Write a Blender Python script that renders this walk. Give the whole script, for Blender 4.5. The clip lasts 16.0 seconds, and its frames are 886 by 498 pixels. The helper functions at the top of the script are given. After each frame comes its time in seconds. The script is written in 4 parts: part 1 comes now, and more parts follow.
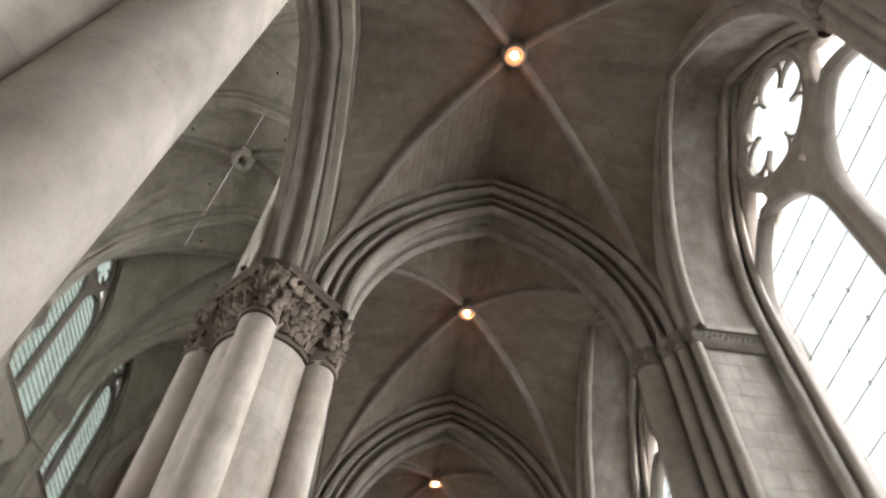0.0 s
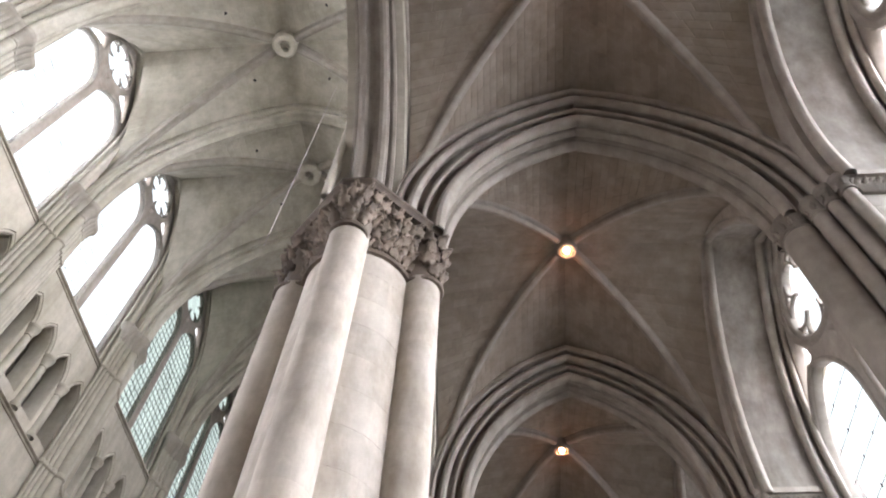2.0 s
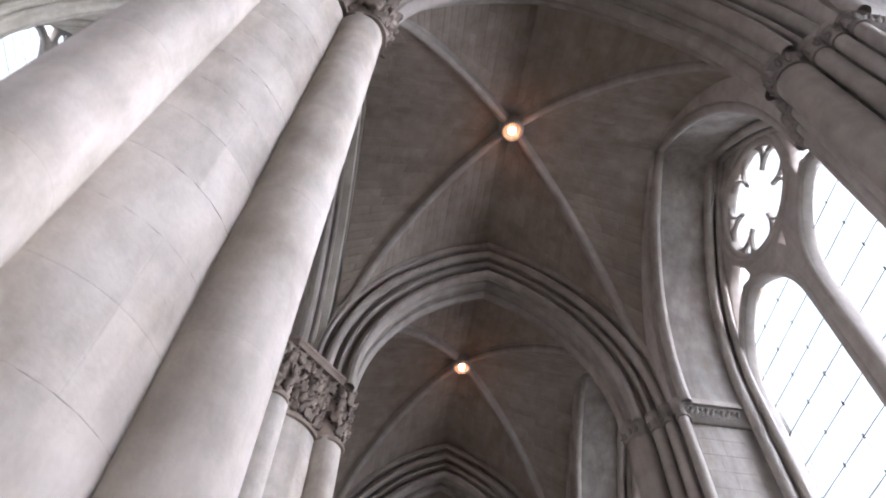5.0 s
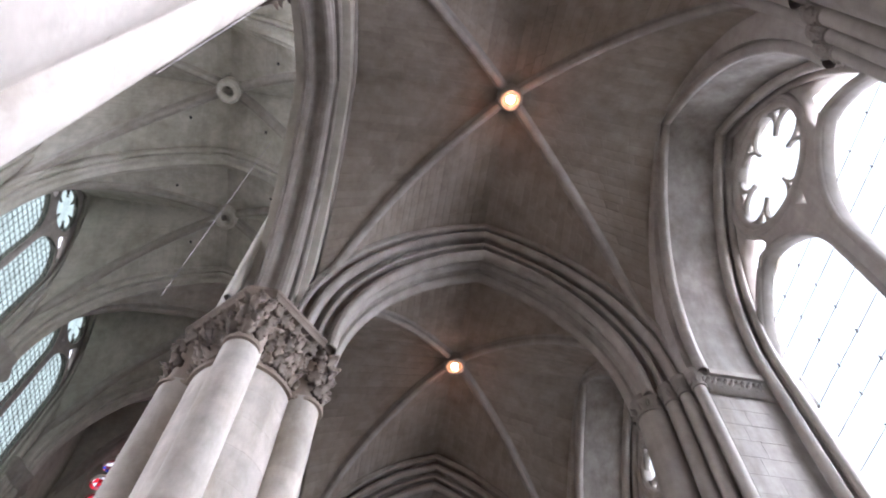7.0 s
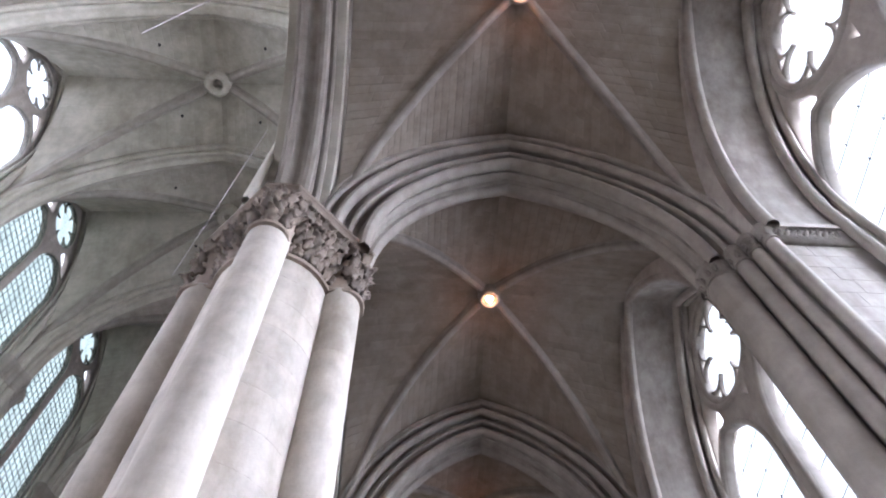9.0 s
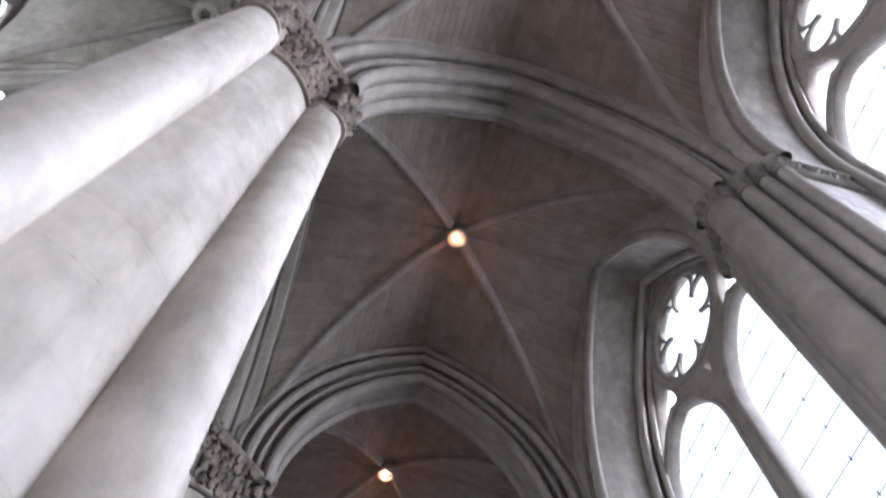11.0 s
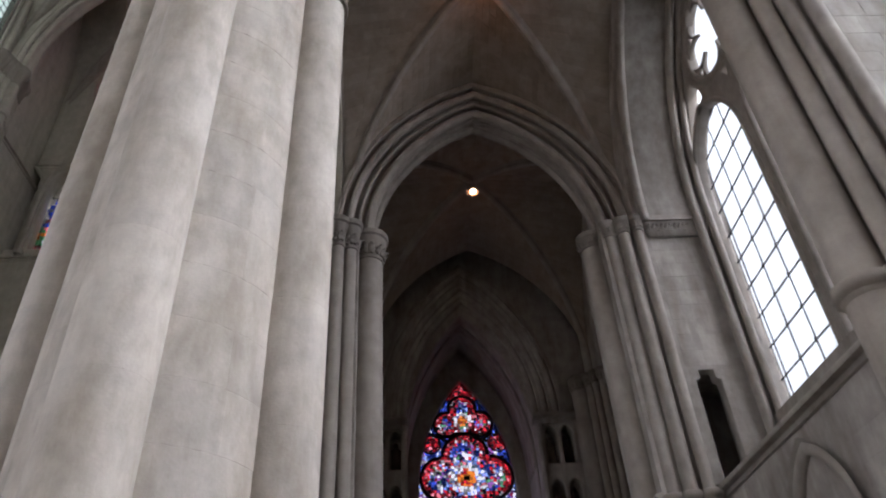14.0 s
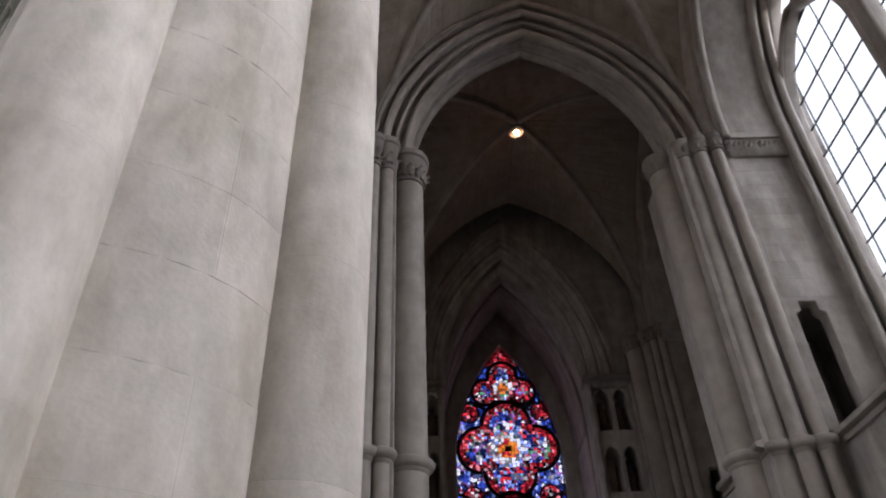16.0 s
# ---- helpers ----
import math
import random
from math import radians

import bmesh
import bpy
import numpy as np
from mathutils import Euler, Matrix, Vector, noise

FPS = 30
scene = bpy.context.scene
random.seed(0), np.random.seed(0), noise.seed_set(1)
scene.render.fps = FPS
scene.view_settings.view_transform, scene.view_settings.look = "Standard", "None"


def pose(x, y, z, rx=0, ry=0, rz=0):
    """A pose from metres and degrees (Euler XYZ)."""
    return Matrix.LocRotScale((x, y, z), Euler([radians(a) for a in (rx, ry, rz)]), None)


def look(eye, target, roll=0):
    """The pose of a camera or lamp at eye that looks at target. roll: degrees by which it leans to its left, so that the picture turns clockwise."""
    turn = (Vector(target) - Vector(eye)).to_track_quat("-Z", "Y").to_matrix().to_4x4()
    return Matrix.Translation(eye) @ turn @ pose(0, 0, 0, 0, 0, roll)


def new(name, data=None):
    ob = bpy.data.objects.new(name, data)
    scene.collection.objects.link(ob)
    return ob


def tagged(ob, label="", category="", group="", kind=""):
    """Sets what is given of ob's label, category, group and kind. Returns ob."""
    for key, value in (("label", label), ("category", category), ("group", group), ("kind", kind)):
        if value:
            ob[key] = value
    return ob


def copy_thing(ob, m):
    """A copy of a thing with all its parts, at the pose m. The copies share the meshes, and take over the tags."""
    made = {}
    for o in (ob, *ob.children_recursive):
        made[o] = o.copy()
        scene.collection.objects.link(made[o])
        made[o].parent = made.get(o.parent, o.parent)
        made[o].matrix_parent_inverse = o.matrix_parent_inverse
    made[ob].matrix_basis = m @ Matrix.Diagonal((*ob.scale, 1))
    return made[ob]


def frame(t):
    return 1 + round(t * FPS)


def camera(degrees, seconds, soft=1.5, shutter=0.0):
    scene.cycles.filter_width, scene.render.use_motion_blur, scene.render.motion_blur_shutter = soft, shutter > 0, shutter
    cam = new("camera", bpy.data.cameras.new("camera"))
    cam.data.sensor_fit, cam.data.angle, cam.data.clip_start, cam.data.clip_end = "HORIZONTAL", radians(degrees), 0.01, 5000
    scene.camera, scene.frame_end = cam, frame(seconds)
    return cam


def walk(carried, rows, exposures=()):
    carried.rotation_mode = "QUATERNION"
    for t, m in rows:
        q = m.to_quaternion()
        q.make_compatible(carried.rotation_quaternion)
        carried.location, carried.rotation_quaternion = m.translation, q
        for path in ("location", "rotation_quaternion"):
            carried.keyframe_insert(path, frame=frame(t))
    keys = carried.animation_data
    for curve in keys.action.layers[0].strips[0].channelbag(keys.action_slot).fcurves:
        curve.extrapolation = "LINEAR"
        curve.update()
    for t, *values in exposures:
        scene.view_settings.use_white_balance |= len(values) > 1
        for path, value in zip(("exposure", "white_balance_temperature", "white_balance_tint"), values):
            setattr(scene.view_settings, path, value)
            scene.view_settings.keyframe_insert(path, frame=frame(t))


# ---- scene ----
cam = camera(63.6, 16.0, soft=2.0, shutter=0.4)
PATH = [
    (0, (-1.703, 0.503, 1.551), (-1.616, 1.607, 3.216), 3.2),
    (0.5, (-1.705, 1.057, 1.546), (-1.722, 2.116, 3.243), 1.5),
    (1, (-1.771, 1.674, 1.537), (-1.873, 2.711, 3.244), 6.4),
    (1.5, (-1.86, 2.275, 1.532), (-1.96, 3.319, 3.235), 4.5),
    (2, (-1.985, 2.871, 1.531), (-2.109, 3.928, 3.225), 3.1),
    (2.5, (-2.11, 3.433, 1.53), (-2.254, 4.465, 3.237), 6.3),
    (3, (-2.18, 4.035, 1.534), (-2.306, 5.069, 3.241), 4.8),
    (3.5, (-2.191, 4.652, 1.547), (-2.265, 5.7, 3.249), 6.3),
    (4, (-2.262, 5.262, 1.561), (-2.272, 6.277, 3.285), 6.3),
    (4.5, (-2.254, 5.847, 1.581), (-2.177, 6.894, 3.283), 4.6),
    (4.7, (-2.232, 6.077, 1.584), (-2.109, 7.146, 3.27), 2.1),
    (6.8, (-1.854, 8.406, 1.55), (-1.763, 9.332, 3.321), 3.6),
    (7, (-1.842, 8.632, 1.55), (-1.727, 9.542, 3.327), 2.3),
    (7.5, (-1.878, 9.218, 1.553), (-1.767, 10.107, 3.341), -2.8),
    (8, (-1.958, 9.833, 1.556), (-1.85, 10.744, 3.334), -2.7),
    (8.2, (-1.988, 10.076, 1.556), (-1.9, 10.998, 3.329), -2.9),
    (10.5, (-2.273, 12.995, 1.48), (-2.08, 13.735, 3.328), -4.7),
    (11, (-2.213, 13.727, 1.446), (-1.976, 14.494, 3.278), -2.2),
    (11.5, (-2.134, 14.426, 1.397), (-1.827, 15.434, 3.097), -2.8),
    (12, (-2.013, 15.072, 1.349), (-1.689, 16.307, 2.888), -0.6),
    (12.5, (-1.873, 15.677, 1.308), (-1.577, 17.123, 2.659), -1.5),
    (13, (-1.827, 16.157, 1.286), (-1.587, 17.716, 2.516), -2.5),
    (13.5, (-1.852, 16.709, 1.277), (-1.661, 18.309, 2.462), -2.5),
    (14, (-1.924, 17.332, 1.293), (-1.82, 18.917, 2.509), -3.8),
    (14.5, (-2.02, 17.993, 1.323), (-1.996, 19.543, 2.587), -1.4),
    (15, (-2.113, 18.59, 1.354), (-2.14, 20.137, 2.62), -0.8),
    (15.5, (-2.236, 19.192, 1.377), (-2.216, 20.796, 2.572), -1.9),
    (16, (-2.332, 19.781, 1.378), (-2.297, 21.374, 2.587), -2.3),
]
EXPOSURES = [(0, -0.7, 6700, 12), (0.5, -0.42, 6600, 13), (1.5, -0.18, 6500, 15), (2.5, -0.24, 6240, 18), (3.5, -0.5, 6080, 19), (4.5, -0.48, 5920, 20), (7, -0.15, 5850, 20), (8, 0.0, 5780, 20), (10.5, -0.08, 5620, 19), (11.5, -0.42, 5720, 20), (12, -0.52, 5820, 20), (13, -0.36, 6000, 16), (16, -0.4, 6100, 15)]
walk(cam, [(t, look(eye, target, roll)) for t, eye, target, roll in PATH], EXPOSURES)

# ---- world and light ----
world = bpy.data.worlds.new("sky")
scene.world = world
world.use_nodes = True
wn = world.node_tree.nodes
sky = wn.new("ShaderNodeTexSky")
sky.sky_type = "NISHITA"
sky.sun_disc = False
sky.sun_elevation, sky.sun_rotation = radians(50), radians(140)
world.node_tree.links.new(sky.outputs[0], wn["Background"].inputs[0])
wn["Background"].inputs[1].default_value = 0.1
sun_data = bpy.data.lights.new("sun", "SUN")
sun_data.energy, sun_data.angle, sun_data.color = 1.0, radians(12), (1.0, 0.97, 0.92)
new("sun", sun_data).matrix_world = look((60, -50, 90), (0, 15, 0))

BAY = 7.2
PIER_LINES = [-12.6, -5.4, 1.8, 9.0, 16.2, 23.4, 30.6]
BAYS = [-9.0, -1.8, 5.4, 12.6, 19.8, 27.0]
WEST = 34.3          # centre of the tower bay
ARC_X = -3.95        # arcade line
NAVE_X = -11.66      # nave axis
FAR_X = -19.37       # far arcade line
SPRING = 11.55
WIN_HALF = 2.76


def window_light(name, eye, target, width, height, watts, colour=(0.98, 0.96, 1.0)):
    """Skylight that falls slantwise through a window from outside."""
    data = bpy.data.lights.new(name, "AREA")
    data.shape, data.size, data.size_y, data.energy, data.color = "RECTANGLE", width, height, watts, colour
    data.spread = radians(115)
    ob = new(name, data)
    ob.matrix_world = look(eye, target)
    return ob


# the western bays have dimmer, dirtier glass
AISLE_W, CLEAR_W, FAR_AISLE_W = 4100.0, 3300.0, 2600.0
DIM = [0.4, 0.55, 1.1, 0.95, 0.55, 0.24]
NAVE_DIM = [0.6, 0.7, 1.2, 1.15, 0.4, 0.1]
for cy, dim, nave_dim in zip(BAYS, DIM, NAVE_DIM):
    window_light("daylight", (9.0, cy, 15.0), (5.2, cy, 13.0), 6.5, 10.0, AISLE_W * dim)
    window_light("daylight", (-31.0, cy, 14.5), (-27.5, cy, 12.6), 6.0, 10.0, FAR_AISLE_W * nave_dim)
    window_light("daylight", (FAR_X - 4.6, cy, 34.6), (FAR_X, cy, 33.0), 6.5, 10.0, CLEAR_W * nave_dim)
    window_light("daylight", (ARC_X + 4.6, cy, 34.6), (ARC_X, cy, 33.0), 6.5, 10.0, CLEAR_W * nave_dim)


# ---- materials ----
def nodes_of(name):
    m = bpy.data.materials.new(name)
    m.use_nodes = True
    nt = m.node_tree
    return m, nt, nt.nodes["Principled BSDF"]


def stone(name, base, spread=0.12, stain=(0.55, 0.5, 0.45), stain_amount=0.35, rough=0.85, scale=1.0, bump=0.25, island=False, stretch=0.35, mottle=0.1):
    """Limestone: broad tone, streaky stains, fine grain and pitting; each block keeps a tone of its own."""
    m, nt, bsdf = nodes_of(name)
    N, L = nt.nodes, nt.links
    geo = N.new("ShaderNodeNewGeometry")
    info = N.new("ShaderNodeObjectInfo")
    big = N.new("ShaderNodeTexNoise")
    big.inputs["Scale"].default_value, big.inputs["Detail"].default_value = 0.55 * scale, 5
    L.new(geo.outputs["Position"], big.inputs["Vector"])
    streak_map = N.new("ShaderNodeMapping")
    streak_map.inputs["Scale"].default_value = (2.2, 2.2, stretch)
    L.new(geo.outputs["Position"], streak_map.inputs["Vector"])
    streak = N.new("ShaderNodeTexNoise")
    streak.inputs["Scale"].default_value, streak.inputs["Detail"].default_value, streak.inputs["Roughness"].default_value = 1.3 * scale, 6, 0.65
    L.new(streak_map.outputs[0], streak.inputs["Vector"])
    grain = N.new("ShaderNodeTexNoise")
    grain.inputs["Scale"].default_value, grain.inputs["Detail"].default_value = 38 * scale, 4
    L.new(geo.outputs["Position"], grain.inputs["Vector"])
    ramp = N.new("ShaderNodeValToRGB")
    ramp.color_ramp.elements[0].position, ramp.color_ramp.elements[1].position = 0.38, 0.68
    L.new(streak.outputs["Fac"], ramp.inputs["Fac"])
    mix = N.new("ShaderNodeMix")
    mix.data_type = "RGBA"
    mix.inputs["A"].default_value = (*base, 1)
    mix.inputs["B"].default_value = (base[0] * stain[0], base[1] * stain[1], base[2] * stain[2], 1)
    amount = N.new("ShaderNodeMath")
    amount.operation = "MULTIPLY"
    amount.inputs[1].default_value = stain_amount
    L.new(ramp.outputs["Color"], amount.inputs[0])
    L.new(amount.outputs[0], mix.inputs["Factor"])
    tone = N.new("ShaderNodeMath")
    tone.operation = "MULTIPLY_ADD"
    L.new(geo.outputs["Random Per Island"] if island else info.outputs["Random"], tone.inputs[0])
    tone.inputs[1].default_value, tone.inputs[2].default_value = spread, 1 - spread / 2 - 0.22
    patch = N.new("ShaderNodeMath")
    patch.operation = "MULTIPLY_ADD"
    L.new(big.outputs["Fac"], patch.inputs[0])
    patch.inputs[1].default_value = 0.34
    L.new(tone.outputs[0], patch.inputs[2])
    fine = N.new("ShaderNodeMath")
    fine.operation = "MULTIPLY_ADD"
    L.new(grain.outputs["Fac"], fine.inputs[0])
    fine.inputs[1].default_value = 0.12
    blotch = N.new("ShaderNodeTexNoise")
    blotch.inputs["Scale"].default_value, blotch.inputs["Detail"].default_value, blotch.inputs["Roughness"].default_value = 2.6, 3, 0.6
    L.new(geo.outputs["Position"], blotch.inputs["Vector"])
    worn = N.new("ShaderNodeMapRange")
    worn.inputs["From Min"].default_value, worn.inputs["From Max"].default_value = 0.3, 0.7
    worn.inputs["To Min"].default_value, worn.inputs["To Max"].default_value = -mottle, mottle
    L.new(blotch.outputs["Fac"], worn.inputs["Value"])
    mottled = N.new("ShaderNodeMath")
    mottled.operation = "ADD"
    L.new(patch.outputs[0], mottled.inputs[0])
    L.new(worn.outputs[0], mottled.inputs[1])
    L.new(mottled.outputs[0], fine.inputs[2])
    hsv = N.new("ShaderNodeHueSaturation")
    L.new(mix.outputs["Result"], hsv.inputs["Color"])
    L.new(fine.outputs[0], hsv.inputs["Value"])
    L.new(hsv.outputs[0], bsdf.inputs["Base Color"])
    bsdf.inputs["Roughness"].default_value = rough
    b = N.new("ShaderNodeBump")
    b.inputs["Strength"].default_value, b.inputs["Distance"].default_value = bump, 0.01
    L.new(grain.outputs["Fac"], b.inputs["Height"])
    L.new(b.outputs[0], bsdf.inputs["Normal"])
    return m


def plain(name, colour, rough=0.5, metal=0.0):
    m, nt, bsdf = nodes_of(name)
    noise_node = nt.nodes.new("ShaderNodeTexNoise")
    noise_node.inputs["Scale"].default_value = 14
    ramp = nt.nodes.new("ShaderNodeValToRGB")
    ramp.color_ramp.elements[0].color = (*[c * 0.75 for c in colour], 1)
    ramp.color_ramp.elements[1].color = (*[min(1, c * 1.2) for c in colour], 1)
    nt.links.new(noise_node.outputs["Fac"], ramp.inputs["Fac"])
    nt.links.new(ramp.outputs[0], bsdf.inputs["Base Color"])
    bsdf.inputs["Roughness"].default_value, bsdf.inputs["Metallic"].default_value = rough, metal
    return m


def clear_glass(name, tint):
    m, nt, bsdf = nodes_of(name)
    N, L = nt.nodes, nt.links
    clear = N.new("ShaderNodeBsdfTransparent")
    n = N.new("ShaderNodeTexNoise")
    n.inputs["Scale"].default_value = 3.0
    ramp = N.new("ShaderNodeValToRGB")
    ramp.color_ramp.elements[0].color = (*[c * 0.72 for c in tint], 1)
    ramp.color_ramp.elements[1].color = (*tint, 1)
    L.new(n.outputs["Fac"], ramp.inputs["Fac"])
    L.new(ramp.outputs[0], clear.inputs["Color"])
    gloss = N.new("ShaderNodeBsdfGlossy")
    gloss.inputs["Roughness"].default_value = 0.15
    mix = N.new("ShaderNodeMixShader")
    mix.inputs[0].default_value = 0.06
    L.new(clear.outputs[0], mix.inputs[1])
    L.new(gloss.outputs[0], mix.inputs[2])
    L.new(mix.outputs[0], N["Material Output"].inputs["Surface"])
    return m


def stained_glass(name, stops, patch=0.26, mix=0.34):
    """Small panes in strong colours that change from patch to patch; a few are nearly white, many are dark."""
    m, nt, bsdf = nodes_of(name)
    N, L = nt.nodes, nt.links
    geo = N.new("ShaderNodeNewGeometry")
    cells = N.new("ShaderNodeTexVoronoi")
    cells.inputs["Scale"].default_value = 1 / patch
    L.new(geo.outputs["Position"], cells.inputs["Vector"])
    split = N.new("ShaderNodeSeparateColor")
    L.new(cells.outputs["Color"], split.inputs[0])
    hue = N.new("ShaderNodeMath")
    hue.operation = "MULTIPLY_ADD"
    hue.inputs[1].default_value = mix
    L.new(geo.outputs["Random Per Island"], hue.inputs[0])
    part_of = N.new("ShaderNodeMath")
    part_of.operation = "MULTIPLY"
    part_of.inputs[1].default_value = 1.0 - mix
    L.new(split.outputs[0], part_of.inputs[0])
    L.new(part_of.outputs[0], hue.inputs[2])
    ramp = N.new("ShaderNodeValToRGB")
    ramp.color_ramp.interpolation = "CONSTANT"
    while len(ramp.color_ramp.elements) < len(stops):
        ramp.color_ramp.elements.new(0.5)
    for e, (p, c) in zip(ramp.color_ramp.elements, stops):
        e.position, e.color = p, (*c, 1)
    L.new(hue.outputs[0], ramp.inputs["Fac"])
    spin = N.new("ShaderNodeMath")
    spin.operation = "MULTIPLY"
    spin.inputs[1].default_value = 37.3
    L.new(geo.outputs["Random Per Island"], spin.inputs[0])
    fract = N.new("ShaderNodeMath")
    fract.operation = "FRACT"
    L.new(spin.outputs[0], fract.inputs[0])
    depth = N.new("ShaderNodeMapRange")
    depth.inputs["To Min"].default_value, depth.inputs["To Max"].default_value = 0.1, 1.0
    L.new(fract.outputs[0], depth.inputs["Value"])
    hsv = N.new("ShaderNodeHueSaturation")
    L.new(ramp.outputs[0], hsv.inputs["Color"])
    L.new(depth.outputs[0], hsv.inputs["Value"])
    clear = N.new("ShaderNodeBsdfTransparent")
    L.new(hsv.outputs[0], clear.inputs["Color"])
    L.new(clear.outputs[0], N["Material Output"].inputs["Surface"])
    return m


def glowing(name, colour, strength):
    m, nt, bsdf = nodes_of(name)
    bsdf.inputs["Emission Color"].default_value = (*colour, 1)
    bsdf.inputs["Emission Strength"].default_value = strength
    return m


PIER = stone("pier_stone", (0.510, 0.474, 0.415), 0.11, (0.58, 0.53, 0.46), 0.7, scale=0.9, stretch=0.8, mottle=0.13)
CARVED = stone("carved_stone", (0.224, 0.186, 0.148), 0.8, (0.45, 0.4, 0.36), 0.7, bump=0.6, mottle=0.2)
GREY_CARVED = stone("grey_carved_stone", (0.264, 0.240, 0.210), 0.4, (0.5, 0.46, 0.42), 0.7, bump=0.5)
WALL = stone("wall_stone", (0.384, 0.356, 0.320), 0.18, (0.48, 0.44, 0.4), 0.75, scale=0.8, stretch=0.5, mottle=0.17)
ARCH = stone("arch_stone", (0.348, 0.318, 0.280), 0.1, (0.62, 0.57, 0.5), 0.45, mottle=0.15)
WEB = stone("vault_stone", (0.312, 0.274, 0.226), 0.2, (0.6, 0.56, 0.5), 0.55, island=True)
NAVE_STONE = stone("nave_stone", (0.476, 0.451, 0.381), 0.07, (0.58, 0.56, 0.5), 0.75, scale=0.3, island=True)
# nave stone darkened in its colour, in place of the shading that outlines ribs
SHADED_NAVE_STONE = stone("shaded_nave_stone", (0.328, 0.303, 0.258), 0.1, (0.6, 0.56, 0.5), 0.5)
FLOOR = stone("floor_stone", (0.160, 0.144, 0.128), 0.2, rough=0.6)
LEAD = plain("lead", (0.05, 0.052, 0.055), 0.6, 0.3)
IRON = plain("dark_iron", (0.03, 0.03, 0.035), 0.55, 0.6)
CORD = plain("cord", (0.42, 0.38, 0.4), 0.6)
BRASS = plain("lamp_copper", (0.3, 0.09, 0.04), 0.45, 0.7)
GLASS = clear_glass("leaded_clear_glass", (0.95, 0.98, 0.98))
DIRTY_GLASS = clear_glass("dirty_leaded_glass", (0.95, 0.96, 0.97))
GREEN_GLASS = clear_glass("greenish_glass", (0.70, 0.76, 0.715))
BULB = glowing("hot_bulb", (1.0, 0.62, 0.36), 80.0)
RED, BLUE, VIOLET, WHITE, ORANGE, GREEN = (0.75, 0.03, 0.05), (0.05, 0.09, 0.55), (0.36, 0.14, 0.5), (0.95, 0.93, 1.0), (1.0, 0.28, 0.04), (0.12, 0.36, 0.2)
DARK_RED, DARK_BLUE, BLACK = (0.22, 0.008, 0.015), (0.012, 0.02, 0.12), (0.01, 0.01, 0.015)
PINK, PALE_BLUE = (0.9, 0.25, 0.3), (0.3, 0.42, 0.95)
RED_GLASS = stained_glass("red_stained_glass", [(0.0, DARK_RED), (0.24, RED), (0.46, BLACK), (0.58, DARK_RED), (0.68, PINK), (0.76, BLACK), (0.82, WHITE), (0.88, RED), (0.94, BLUE)], 0.15, 0.5)
BLUE_GLASS = stained_glass("blue_stained_glass", [(0.0, DARK_BLUE), (0.2, BLUE), (0.42, BLACK), (0.56, PALE_BLUE), (0.68, WHITE), (0.78, VIOLET), (0.9, RED)], 0.22)
PALE_GLASS = stained_glass("pale_stained_glass", [(0.0, WHITE), (0.4, PALE_BLUE), (0.52, WHITE), (0.72, PINK), (0.82, GREEN), (0.92, WHITE)], 0.2)
HEART_GLASS = stained_glass("orange_stained_glass", [(0.0, ORANGE), (0.5, RED), (0.7, ORANGE), (0.9, WHITE)], 0.2)
FIELD_GLASS = stained_glass("field_stained_glass", [(0.0, BLUE), (0.24, DARK_BLUE), (0.4, PALE_BLUE), (0.5, RED), (0.6, WHITE), (0.68, VIOLET), (0.8, GREEN), (0.87, BLACK)], 0.22, 0.3)
MIXED_GLASS = stained_glass("mixed_stained_glass", [(0.0, VIOLET), (0.12, RED), (0.26, WHITE), (0.4, BLUE), (0.52, PINK), (0.64, WHITE), (0.78, GREEN), (0.86, ORANGE)], 1.0, 0.16)


# ---- mesh helpers ----
def mesh_of(name, verts, faces, material, smooth=None):
    me = bpy.data.meshes.new(name)
    me.from_pydata([tuple(v) for v in verts], [], faces)
    me.materials.append(material)
    bm = bmesh.new()
    bm.from_mesh(me)
    bmesh.ops.recalc_face_normals(bm, faces=bm.faces)
    bm.to_mesh(me)
    bm.free()
    if smooth is not None:
        me.polygons.foreach_set("use_smooth", [True] * len(me.polygons))
        if smooth:
            me.set_sharp_from_angle(angle=radians(smooth))
    return me


def place(name, me, parent=None, label="", m=None):
    ob = new(name, me)
    if parent is not None:
        ob.parent = parent
    if m is not None:
        ob.matrix_basis = m
    if label:
        tagged(ob, label)
    return ob


def part(name, bm, material, parent, label=""):
    me = bpy.data.meshes.new(name)
    bm.to_mesh(me)
    bm.free()
    me.materials.append(material)
    return place(name, me, parent, label)


def lathe(profile, segments=24, start=0.0, sweep_deg=360.0):
    """Verts and faces of (radius, z) turned about z."""
    full = sweep_deg >= 359.9
    count = segments if full else segments + 1
    verts, faces = [], []
    for i in range(count):
        a = radians(start + sweep_deg * i / segments)
        verts += [(r * math.cos(a), r * math.sin(a), z) for r, z in profile]
    n = len(profile)
    for i in range(segments):
        j = (i + 1) % count
        for k in range(n - 1):
            faces.append((i * n + k, j * n + k, j * n + k + 1, i * n + k + 1))
    return verts, faces


